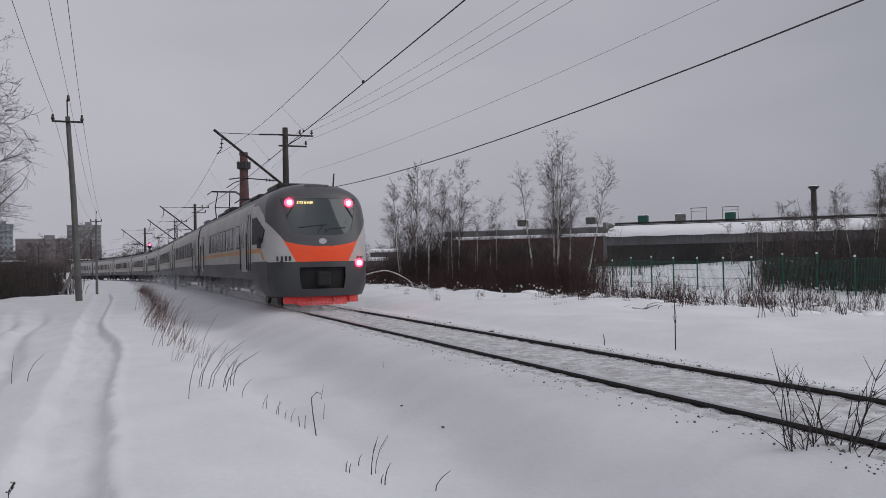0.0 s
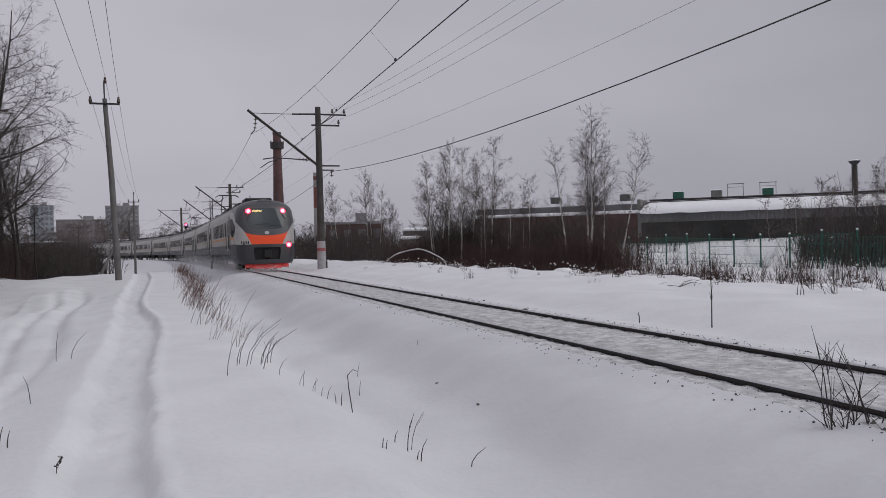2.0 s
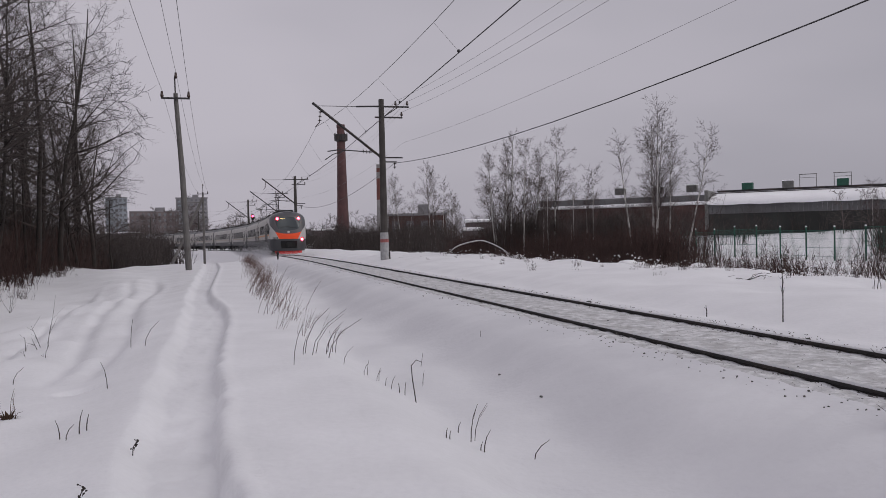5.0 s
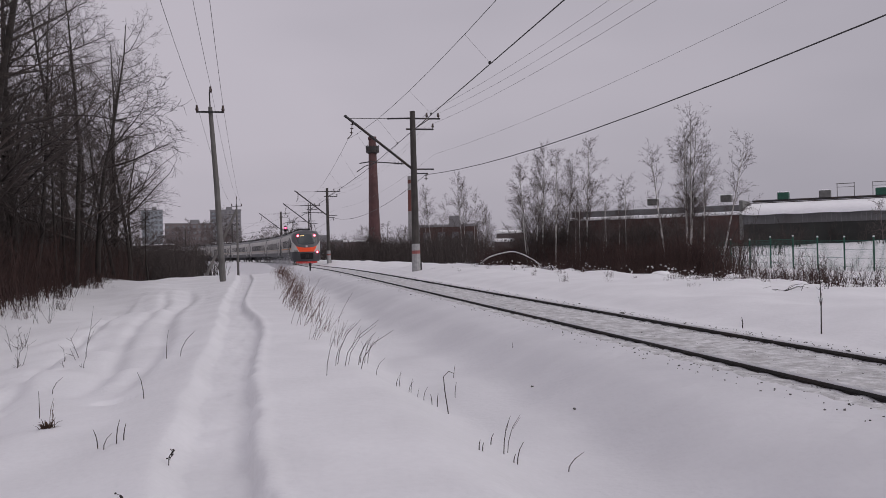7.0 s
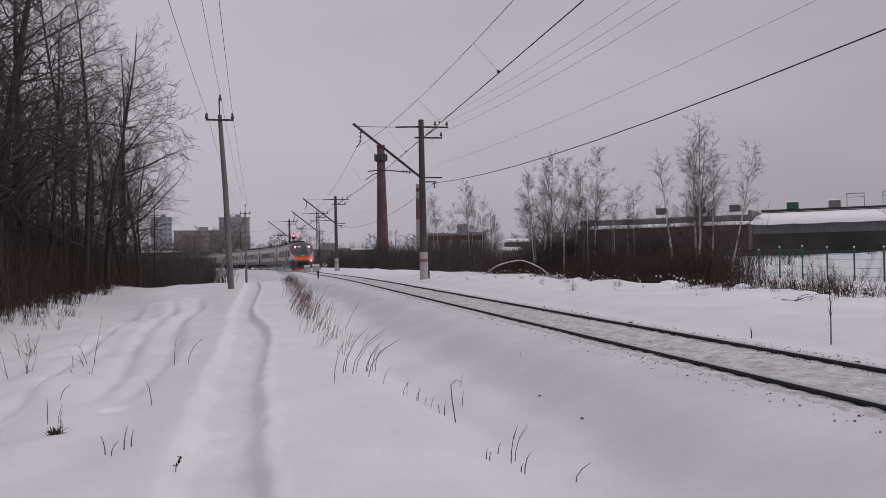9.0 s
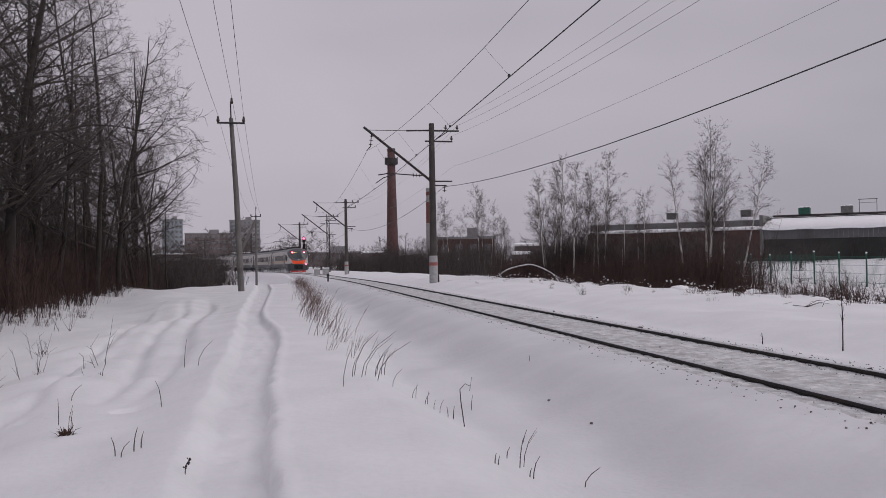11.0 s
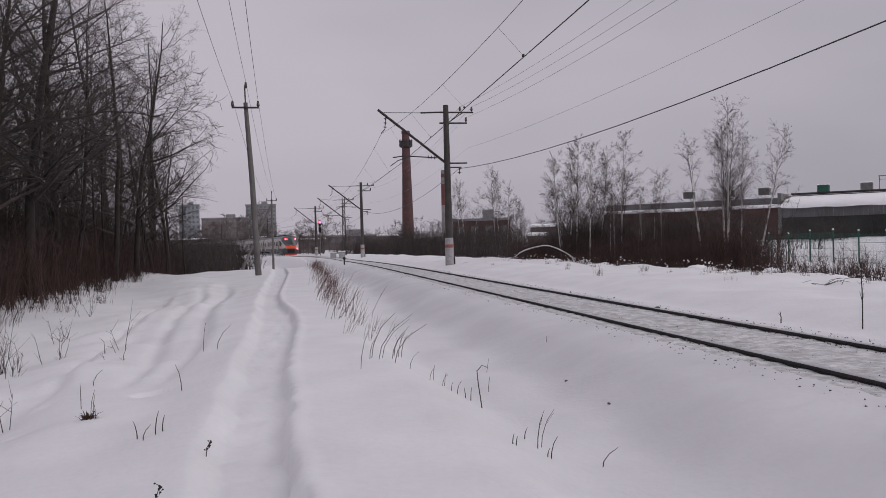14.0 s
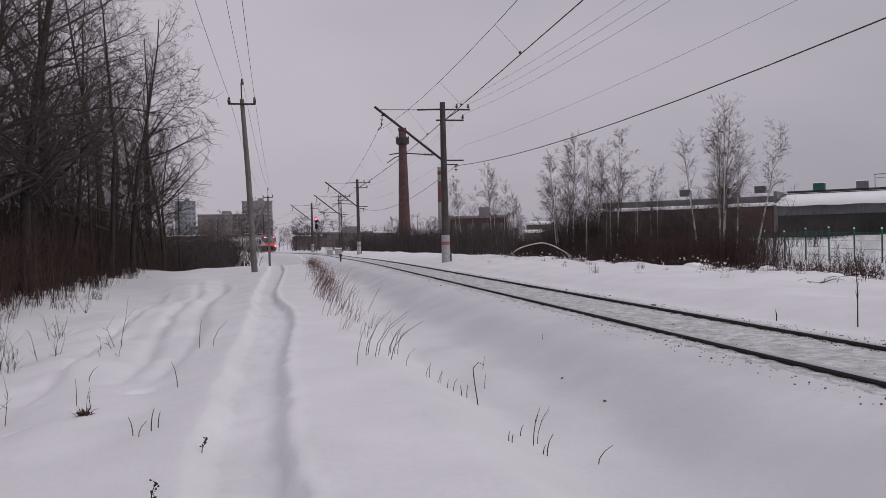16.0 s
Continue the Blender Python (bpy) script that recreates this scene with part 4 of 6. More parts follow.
def line_pole(lean, strut=False, height=9.0):
    p = thing("power_pole", "slim grey concrete power pole with short cross-arm", "power pole", "poles of the side line")
    sh = Shape().tube([(0, 0, -0.8), (lean * 0.5, 0, height * 0.5), (lean, 0, height - 0.9)], [0.15, 0.125, 0.095], 12)
    part("post", sh.data("post", CONCRETE), p)
    sp = Shape().tube([(lean, 0.13, height - 1.5), (lean * 1.05, 0.13, height - 0.15)], 0.035, 6)
    part("top_spike", sp.data("top_spike", DARK_METAL), p)
    arm = Shape().box((lean, -0.15, height - 1.15), (1.25, 0.08, 0.08), 0.01)
    a = part("cross_arm", arm.data("cross_arm", DARK_METAL), p)
    for x, y, z, par in ((-0.58, -0.15, height - 1.12, a), (0.58, -0.15, height - 1.12, a), (0.03, 0.13, height - 0.2, p)):
        i = Shape().tube([(lean + x, y, z), (lean + x, y, z + 0.08), (lean + x, y, z + 0.16), (lean + x, y, z + 0.28)], [0.05, 0.08, 0.06, 0.045], 10)
        part("insulator", i.data("insulator", PORCELAIN), par)
    if strut:
        s = Shape().tube([(0.0, 0, height - 1.6), (-4.4, -1.5, -1.6)], 0.17, 10).box((-1.2, -0.1, height - 2.2), (1.6, 0.1, 0.1))
        part("brace", s.data("brace", CONCRETE), p, "grey slanting concrete brace")
    return p


POLE_A = line_pole(-0.40)
POLE_A.matrix_basis = pose(-1.33, 39.2, gz(-1.33, 39.2))
POLE_B = line_pole(0.0, True, 9.4)
POLE_B.matrix_basis = pose(-1.75, 104, -1.2)
for _x, _o in ((-0.58, -0.15), (0.58, -0.15), (0.03, 0.13)):
    _z = 9.0 - (0.82 if _o < 0 else -0.1)
    wire_between("pole_wire", "dark wire between the power poles", [(-0.75 + _x, -22, _z + 0.25), (-1.73 + _x, 39.2 + _o, _z + 0.1), (-1.75 + _x, 104 + _o, _z - 0.85)], 0.007, WIRE, 0.9, group="pole wires")


def signal():
    s = thing("railway_signal", "tall railway light signal showing red", "railway signal")
    p, h = track_at(150.0, 3.0)
    s.matrix_basis = pose(p.x, p.y, p.z, 0, 0, math.degrees(h))
    sh = Shape().tube([(0, 0, -0.5), (0, 0, 6.6)], 0.07, 8)
    part("post", sh.data("post", CONCRETE), s)
    red = material("signal_red", (0.9, 0.05, 0.06), 0.3, vary=0, bump=0, emit=(1.0, 0.06, 0.13), emit_strength=9.0)
    for z, n in ((5.95, 2), (4.75, 2)):
        b = Shape().box((0, -0.12, z), (0.52, 0.16, 1.0), 0.12)
        hd = part("signal_head", b.data("signal_head", BLACK), s, "black signal head")
        for k in range(n):
            hood = Shape().tube([(0, -0.18, z + 0.24 - 0.48 * k), (0, -0.38, z + 0.22 - 0.48 * k)], [0.15, 0.16], 10, caps=False)
            part("hood", hood.data("hood", BLACK), hd)
            if z > 5 and k == 0:
                disc(0, -0.19, z + 0.2, 0.20, 0.05, red, "lens", hd, "glowing red lens", 16)
            else:
                disc(0, -0.19, z + 0.24 - 0.48 * k, 0.13, 0.03, GLASS, "lens", hd, "", 12)


signal()


# ---- bare trees and scrub ----
def grow(rng, height, r0, kind, levels=3, min_r=0.006, density=1.0, lean=(0.0, 0.0)):
    """The branches of one tree: a list of (points, radii, level)."""
    out = []
    wobble = {"birch": (0.02, 0.08, 0.14, 0.18), "tree": (0.045, 0.15, 0.20, 0.24), "scrub": (0.05, 0.16, 0.22, 0.25)}[kind]
    lifts = {"birch": (0.03, 0.035, -0.01, -0.05), "tree": (0.03, 0.035, 0.015, 0.0), "scrub": (0.05, 0.12, 0.08, 0.05)}[kind]
    counts = {"birch": (44, 11, 6), "tree": (26, 11, 7), "scrub": (30, 8, 5)}[kind]
    first = {"birch": 0.30, "tree": 0.17, "scrub": 0.22}[kind]
    angles = {"birch": (28, 56), "tree": (38, 78), "scrub": (30, 72)}[kind]
    reach = {"birch": 0.27, "tree": 0.36, "scrub": 0.42}[kind]
    thin = {"birch": 0.30, "tree": 0.44, "scrub": 0.55}[kind]

    def branch(p, d, length, r, level):
        n = (9, 6, 4, 2)[level]
        pts, rad = [p.copy()], [r]
        q = p.copy()
        for i in range(n):
            t = (i + 1) / n
            wob = wobble[level]
            d = (d + Vector((rng.gauss(0, wob), rng.gauss(0, wob), rng.gauss(0, wob * 0.6) + lifts[level]))).normalized()
            q = q + d * (length / n)
            pts.append(q.copy())
            rad.append(max(min_r * 0.6, r * (1 - 0.86 * t)))
        out.append((pts, rad, level))
        if level >= levels:
            return
        count = int(counts[level] * density * (0.8 + 0.4 * rng.random()))
        for k in range(count):
            t = rng.uniform(first if level == 0 else 0.12, 1.0)
            i = min(n - 1, int(t * n))
            f = t * n - i
            base = pts[i].lerp(pts[i + 1], f)
            ax = (pts[i + 1] - pts[i]).normalized()
            ang = radians(rng.uniform(*angles))
            az = rng.uniform(0, 6.283)
            s = ax.cross(Vector((0.3, 0.2, 1)) if abs(ax.z) < 0.95 else Vector((1, 0, 0))).normalized()
            s = s * math.cos(az) + ax.cross(s) * math.sin(az)
            nd = (ax * math.cos(ang) + s * math.sin(ang)).normalized()
            ln = length * (reach if level == 0 else 0.45) * (1.15 - 0.7 * t) * rng.uniform(0.6, 1.25)
            branch(base, nd, ln, max(min_r, rad[i] * (thin if level == 0 else 0.55)), level + 1)

    branch(Vector((0, 0, -0.3)), Vector((rng.gauss(lean[0], 0.05), rng.gauss(lean[1], 0.05), 1)).normalized(), height, r0, 0)
    return out


def tree(name, label, category, group, rng, height, r0, kind, stems=1, spread=0.0, levels=3, min_r=0.006, density=1.0, bark=BARK, twig=TWIG):
    ob = thing(name, label, category, group)
    trunk, crown = Shape(), Shape()
    for k in range(stems):
        hh = height * (1 if k == 0 else rng.uniform(0.72, 0.98))
        off = Vector((rng.gauss(0, spread), rng.gauss(0, spread), 0))
        for pts, rad, level in grow(rng, hh, r0 * (1 if k == 0 else rng.uniform(0.6, 0.95)), kind, levels, min_r, density, (off.x * 0.085, off.y * 0.085)):
            pts = [p + off for p in pts]
            if level == 0:
                trunk.tube(pts, rad, 8, caps=False)
            else:
                crown.tube(pts, rad, 5 if level == 1 else 3, caps=False)
    part("trunk", trunk.data("trunk", bark, True), ob)
    part("crown", crown.data("crown", twig), ob)
    return ob


def place_trees(protos, spots, rng):
    """Each prototype stands at its first spot; the rest are copies."""
    for k, (x, y, sc) in enumerate(spots):
        proto = protos[k % len(protos)]
        m = Matrix.Translation((x, y, gz(x, y))) @ Matrix.Rotation(rng.uniform(0, 6.28), 4, "Z")
        ob = proto if k < len(protos) else copy_thing(proto, m)
        ob.matrix_basis = m
        ob.scale = (sc, sc, sc * rng.uniform(0.93, 1.07))


def leaning_tree(rng):
    """An old tree at the wood's edge whose heavy limbs reach out over the bank."""
    ob = thing("bare_tree", "old leaning bare tree with crooked limbs over the bank", "tree", "trees of the wood")
    trunk, crown = Shape(), Shape()
    lean = [Vector((0.42 * t + 0.10 * math.sin(4 * t), 0.1 * t, -0.3 + 9.5 * t)) for t in (0, 0.15, 0.3, 0.45, 0.6, 0.75, 0.9, 1.0)]
    trunk.tube(lean, [0.20, 0.18, 0.165, 0.15, 0.13, 0.11, 0.09, 0.07], 9, caps=False)

    def limb(p, d, length, r, level, droop):
        n = (9, 6, 4, 2)[level]
        pts, rad = [Vector(p)], [r]
        d = Vector(d).normalized()
        for i in range(n):
            w = (0.10, 0.16, 0.2, 0.2)[level]
            d = (d + Vector((rng.gauss(0, w), rng.gauss(0, w), rng.gauss(0, w) + droop * (i / n - 0.1)))).normalized()
            pts.append(pts[-1] + d * length / n)
            rad.append(max(0.0035, r * (1 - 0.85 * (i + 1) / n)))
        crown.tube(pts, rad, (7, 5, 3, 3)[level], caps=False)
        if level < 3:
            for k in range((16, 8, 5)[level]):
                i = rng.randint(1, n - 1)
                ax = (pts[i + 1] - pts[i]).normalized()
                side = Vector((rng.gauss(0, 1), rng.gauss(0, 1), rng.gauss(0.2, 0.8)))
                side = (side - ax * side.dot(ax)).normalized()
                limb(pts[i].lerp(pts[i + 1], rng.random()), ax * rng.uniform(0.6, 1.3) + side, length * (0.36, 0.42, 0.42)[level] * rng.uniform(0.6, 1.2), max(0.005, rad[i] * 0.5), level + 1, droop * 0.5)

    for k, d, ln, r, droop in ((2, (1.0, -0.2, 0.95), 6.8, 0.085, -0.12), (3, (1.0, 0.25, 0.55), 6.0, 0.075, -0.14), (4, (0.9, 0.0, 0.9), 5.5, 0.07, -0.10), (4, (-0.7, 0.5, 0.9), 4.5, 0.06, 0.0), (5, (0.8, -0.4, 0.7), 5.0, 0.06, -0.14), (6, (0.5, 0.5, 1.0), 4.5, 0.05, -0.05), (6, (-0.6, -0.2, 1.0), 4.0, 0.05, 0.0), (7, (0.3, 0.0, 1.0), 4.5, 0.05, -0.04)):
        limb(lean[k], d, ln, r, 0, droop)
    part("trunk", trunk.data("trunk", BARK, True), ob)
    part("crown", crown.data("crown", BARK), ob)
    return ob


def build_woods():
    rng = random.Random(11)
    lab = "tall bare deciduous tree with dense dark twigs at the wood's edge"
    protos = [tree("bare_tree", lab, "tree", "trees of the wood", rng, h, r, "tree", 1, 0, 3, 0.0055, 1.0) for h, r in ((15, 0.17), (13, 0.13), (16, 0.19), (12, 0.11), (14, 0.14))]
    spots = []
    for k in range(26):
        y = rng.uniform(22, 62)
        x = -8.6 - 0.01 * (y - 20) - abs(rng.gauss(0, 5.0)) + (0.8 if y > 45 else 0)
        spots.append((x, y, rng.uniform(0.8, 1.15)))
    spots += [(-9.0, 25.0, 0.95), (-8.6, 30.0, 1.0), (-8.4, 35.0, 1.0), (-7.9, 40.0, 0.95), (-7.6, 44.0, 0.9), (-7.4, 48.0, 0.85), (-7.3, 53.0, 0.75), (-7.0, 59.0, 0.6), (-9.6, 36.0, 1.1), (-10.5, 29.0, 1.1)]
    place_trees(protos, spots, rng)
    old = leaning_tree(rng)
    old.matrix_basis = pose(-8.9, 20.5, gz(-8.9, 20.5))
    # slender upright poles of young trees between the crowns
    poles = [tree("young_tree", "slender dark young tree in the wood", "tree", "young trees of the wood", rng, h, 0.06, "birch", 1, 0, 2, 0.006, 0.55, BARK, TWIG) for h in (11, 9.5)]
    place_trees(poles, [(-8.2 - abs(rng.gauss(0, 4.5)), rng.uniform(21, 58), rng.uniform(0.75, 1.15)) for _ in range(26)], rng)


build_woods()


def scrub_data(rng, stems, height, spread, twig, branches=5, min_r=0.005, segs=3):
    sh = Shape()
    for k in range(stems):
        a, r = rng.uniform(0, 6.28), spread * rng.random() ** 0.6
        p = Vector((r * math.cos(a), r * math.sin(a), -0.15))
        d = Vector((rng.gauss(0, 0.18), rng.gauss(0, 0.18), 1)).normalized()
        hh = height * rng.uniform(0.45, 1.1)
        pts = [p]
        for i in range(segs):
            d = (d + Vector((rng.gauss(0, 0.13), rng.gauss(0, 0.13), 0.05))).normalized()
            pts.append(pts[-1] + d * hh / segs)
        sh.tube(pts, [min_r * (2.2 - 1.6 * i / segs) for i in range(segs + 1)], 3, caps=False)
        for b in range(branches):
            i = rng.randint(0, segs - 1)
            q = pts[i].lerp(pts[i + 1], rng.uniform(0.3, 1))
            e = (d + Vector((rng.gauss(0, 0.75), rng.gauss(0, 0.75), 0.15))).normalized()
            sh.tube([q, q + e * hh * rng.uniform(0.15, 0.5)], [min_r * 1.1, min_r * 0.4], 3, caps=False)
    return sh.data("scrub", twig)


def scatter_bushes(name, label, group, datas, spots, rng):
    for x, y, sc in spots:
        ob = tagged(new(name, rng.choice(datas)), label, "bush", group)
        ob.matrix_basis = Matrix.Translation((x, y, gz(x, y))) @ Matrix.Rotation(rng.uniform(0, 6.28), 4, "Z")
        ob.scale = (sc, sc, sc * rng.uniform(0.8, 1.2))


def join_stuff(name, label, category, datas, spots, rng, mat):
    """Many copies of a few meshes in one mesh, for what nobody could count."""
    co, quads = [], []
    base = 0
    packs = []
    for d in datas:
        v = np.empty(len(d.vertices) * 3)
        d.vertices.foreach_get("co", v)
        f = np.array([list(p.vertices) for p in d.polygons if len(p.vertices) == 4])
        packs.append((v.reshape(-1, 3), f))
    where = np.array(spots)
    heights = ground_z(where[:, 0], where[:, 1])
    for (x, y, sc), z in zip(spots, heights):
        v, f = rng.choice(packs)
        a = rng.uniform(0, 6.28)
        r = np.array([[math.cos(a), -math.sin(a), 0], [math.sin(a), math.cos(a), 0], [0, 0, rng.uniform(0.85, 1.15)]])
        co.append(v @ r.T * sc + np.array([x, y, z]))
        quads.append(f + base)
        base += len(v)
    co, quads = np.concatenate(co), np.concatenate(quads)
    me = bpy.data.meshes.new(name)
    me.vertices.add(len(co))
    me.vertices.foreach_set("co", co.ravel())
    me.loops.add(quads.size)
    me.loops.foreach_set("vertex_index", quads.ravel())
    me.polygons.add(len(quads))
    me.polygons.foreach_set("loop_start", np.arange(len(quads)) * 4)
    me.update(calc_edges=True)
    me.materials.append(mat)
    return tagged(new(name, me), label, category, kind="stuff")


def build_scrub():
    rng = random.Random(21)
    red = [scrub_data(rng, 40, 1.9, 1.4, TWIG_RED, 7, 0.006) for _ in range(3)]
    dark = [scrub_data(rng, 32, 3.0, 1.9, TWIG, 6, 0.0115, 2) for _ in range(4)]
    # under the wood
    scatter_bushes("bush", "leafless reddish-brown undergrowth at the wood's edge", "undergrowth", red, [(-7.6 - 0.015 * y - abs(rng.gauss(0, 1.6)), y, rng.uniform(0.7, 1.2)) for y in [rng.uniform(19, 60) for _ in range(95)]], rng)
    join_stuff("undergrowth", "dark leafless undergrowth in the wood", "undergrowth", dark, [(-9.5 - abs(rng.gauss(0, 5)), rng.uniform(20, 78), rng.uniform(0.7, 1.25)) for _ in range(150)], rng, TWIG)
    tall = [scrub_data(rng, 26, 6.5, 1.6, TWIG, 9, 0.012, 4) for _ in range(3)]
    join_stuff("undergrowth", "tall dark saplings crowding the wood", "saplings", tall, [(-9.0 - abs(rng.gauss(0, 4)), rng.uniform(30, 74), rng.uniform(0.45, 0.85)) for _ in range(42)], rng, TWIG)
    # in the hollow beyond the crest, and both sides of the curve
    spots = []
    for _ in range(190):
        y = rng.uniform(72, 200)
        x = float(np.interp(y, _TY, _TX)) - 8.5 - abs(rng.gauss(0, 14)) - 0.05 * (y - 70)
        if y < 107 and -0.085 * y < x:
            continue
        spots.append((x, y, rng.uniform(0.9, 1.5)))
    for _ in range(60):
        y = rng.uniform(62, 92)
        spots.append((rng.uniform(-17, -0.088 * y), y, rng.uniform(0.75, 1.1)))
    join_stuff("scrub", "dark leafless scrub in the hollow", "scrub", dark, spots, rng, TWIG)
    # right of the line, from the field's edge into the distance
    spots = []
    for _ in range(250):
        y = rng.uniform(44, 230)
        t = float(np.interp(y, _TY, _TX))
        x = t + 9.5 + 0.05 * (y - 40) + abs(rng.gauss(0, 1)) * (6 + 0.16 * y)
        if x > 31 and y < 70 or 16.4 < math.degrees(math.atan2(x, y)) < 19.4:
            continue
        spots.append((x, y, rng.uniform(0.6, 1.1)))
    for _ in range(170):
        az, dist = rng.uniform(2.2, 16.3), rng.uniform(95, 175)
        x, y = dist * math.sin(radians(az)), dist * math.cos(radians(az))
        if float(off_track(x, y)) > 9:
            spots.append((x, y, rng.uniform(0.9, 1.45)))
    for _ in range(88):
        az, dist = radians(rng.uniform(18.6, 31)), rng.uniform(50, 76)
        spots.append((dist * math.sin(az), dist * math.cos(az), rng.uniform(0.75, 1.15)))
    join_stuff("scrub", "dark leafless scrub beside the railway", "scrub", dark, spots, rng, TWIG)
    # thicket behind the fence
    spots = []
    for _ in range(125):
        az, dist = radians(rng.uniform(43.6, 64)), rng.uniform(46, 78)
        spots.append((dist * math.sin(az), dist * math.cos(az), rng.uniform(0.6, 1.15)))
    join_stuff("scrub", "dark sapling thicket behind the fence", "scrub", dark, spots, rng, TWIG)
    spots = []
    for _ in range(105):
        y = rng.uniform(31, 58)
        x = 17.0 + 0.06 * (45 - y) + abs(rng.gauss(0, 2.5))
        spots.append((x, y, rng.uniform(0.55, 1.0)))
    scatter_bushes("bush", "reddish-brown leafless brush under the birches", "scrub", red, spots, rng)


build_scrub()


def build_birches():
    rng = random.Random(31)
    lab = "bare birch clump with white trunks and fine brown twigs"
    a = tree("birch_tree", lab, "birch", "birches by the field", rng, 8.6, 0.075, "birch", 7, 0.75, 3, 0.0042, 0.85, BIRCH_BARK, BIRCH_TWIG)
    b = tree("birch_tree", lab, "birch", "birches by the field", rng, 8.4, 0.07, "birch", 3, 0.6, 3, 0.0042, 0.9, BIRCH_BARK, BIRCH_TWIG)
    c = tree("birch_tree", "slender bare birch with white trunk", "birch", "birches by the field", rng, 8.0, 0.07, "birch", 1, 0.0, 3, 0.0042, 1.1, BIRCH_BARK, BIRCH_TWIG)
    d = tree("birch_tree", "young bare birch with fine twigs", "birch", "birches by the field", rng, 6.2, 0.05, "birch", 2, 0.3, 3, 0.0042, 0.9, BIRCH_BARK, BIRCH_TWIG)
    deg = radians

    def at(az, dist):
        return (dist * math.sin(deg(az)), dist * math.cos(deg(az)))

    spots = [(a, 29.9, 44, 0.95), (b, 19.8, 52, 0.95), (c, 23.1, 53, 1.05), (d, 25.3, 52, 0.95), (b, 21.4, 54, 0.9), (d, 24.2, 49, 0.75), (c, 19.3, 55, 0.85), (c, 21.0, 50, 0.92), (d, 22.3, 49, 0.8), (b, 12.6, 110, 1.25), (b, 14.8, 108, 1.4), (b, 16.2, 106, 0.95), (d, 15.8, 104, 1.0), (d, 18.2, 120, 0.8), (b, 47.5, 70, 0.8), (b, 49.6, 66, 0.95), (d, 45.0, 80, 0.9), (b, 51.5, 64, 0.9), (d, 43.6, 84, 0.9), (b, 54, 64, 1.0)]
    used = set()
    for ob, az, dist, sc in spots:
        x, y = at(az, dist)
        m = Matrix.Translation((x, y, gz(x, y))) @ Matrix.Rotation(rng.uniform(0, 6.28), 4, "Z")
        if ob in used:
            ob = copy_thing(ob, m)
        used.add(ob)
        ob.matrix_basis = m
        ob.scale = (sc, sc, sc)


build_birches()


# ---- factory, fence, chimneys and the far town ----
SHEET_GREY = material("corrugated_grey", (0.13, 0.13, 0.135), 0.7, scale=0.5, vary=0.3, dirt=(0.07, 0.065, 0.065), dirt_amt=0.6)
DARK_WALL = material("dark_wall", (0.034, 0.036, 0.034), 0.9, scale=0.3, vary=0.4, dirt=(0.08, 0.07, 0.065), dirt_amt=0.5)
GREEN_PAINT = material("green_paint", (0.014, 0.095, 0.062), 0.55, scale=3, vary=0.25, dirt=(0.03, 0.07, 0.05), dirt_amt=0.5)
GREEN_WIRE = material("green_wire", (0.018, 0.12, 0.085), 0.6, vary=0.2, bump=0)
VENT_GREY = material("vent_grey", (0.15, 0.15, 0.145), 0.7, scale=2, vary=0.3)
# distance haze is mixed into these wall colours; the panes are paled most
PANEL_PALE = material("panel_pale", (0.25, 0.275, 0.30), 0.8, scale=0.1, vary=0.2, fine=3)
PANEL_BROWN = material("panel_brown", (0.15, 0.125, 0.125), 0.85, scale=0.1, vary=0.25, fine=3)
PANEL_GREY = material("panel_grey", (0.22, 0.215, 0.225), 0.85, scale=0.1, vary=0.25, fine=3)
HAZY_PANE = glass_dark("hazy_far_pane", (0.17, 0.17, 0.18))


def around(az, dist, z=0.0):
    return Vector((dist * math.sin(radians(az)), dist * math.cos(radians(az)), z))


# brick darkened to stand for the scrub and haze in front of it
BRICK_DIM = material("brick_dulled", (0.085, 0.045, 0.040), 0.9, scale=0.4, vary=0.4, dirt=(0.04, 0.03, 0.03), dirt_amt=0.7)


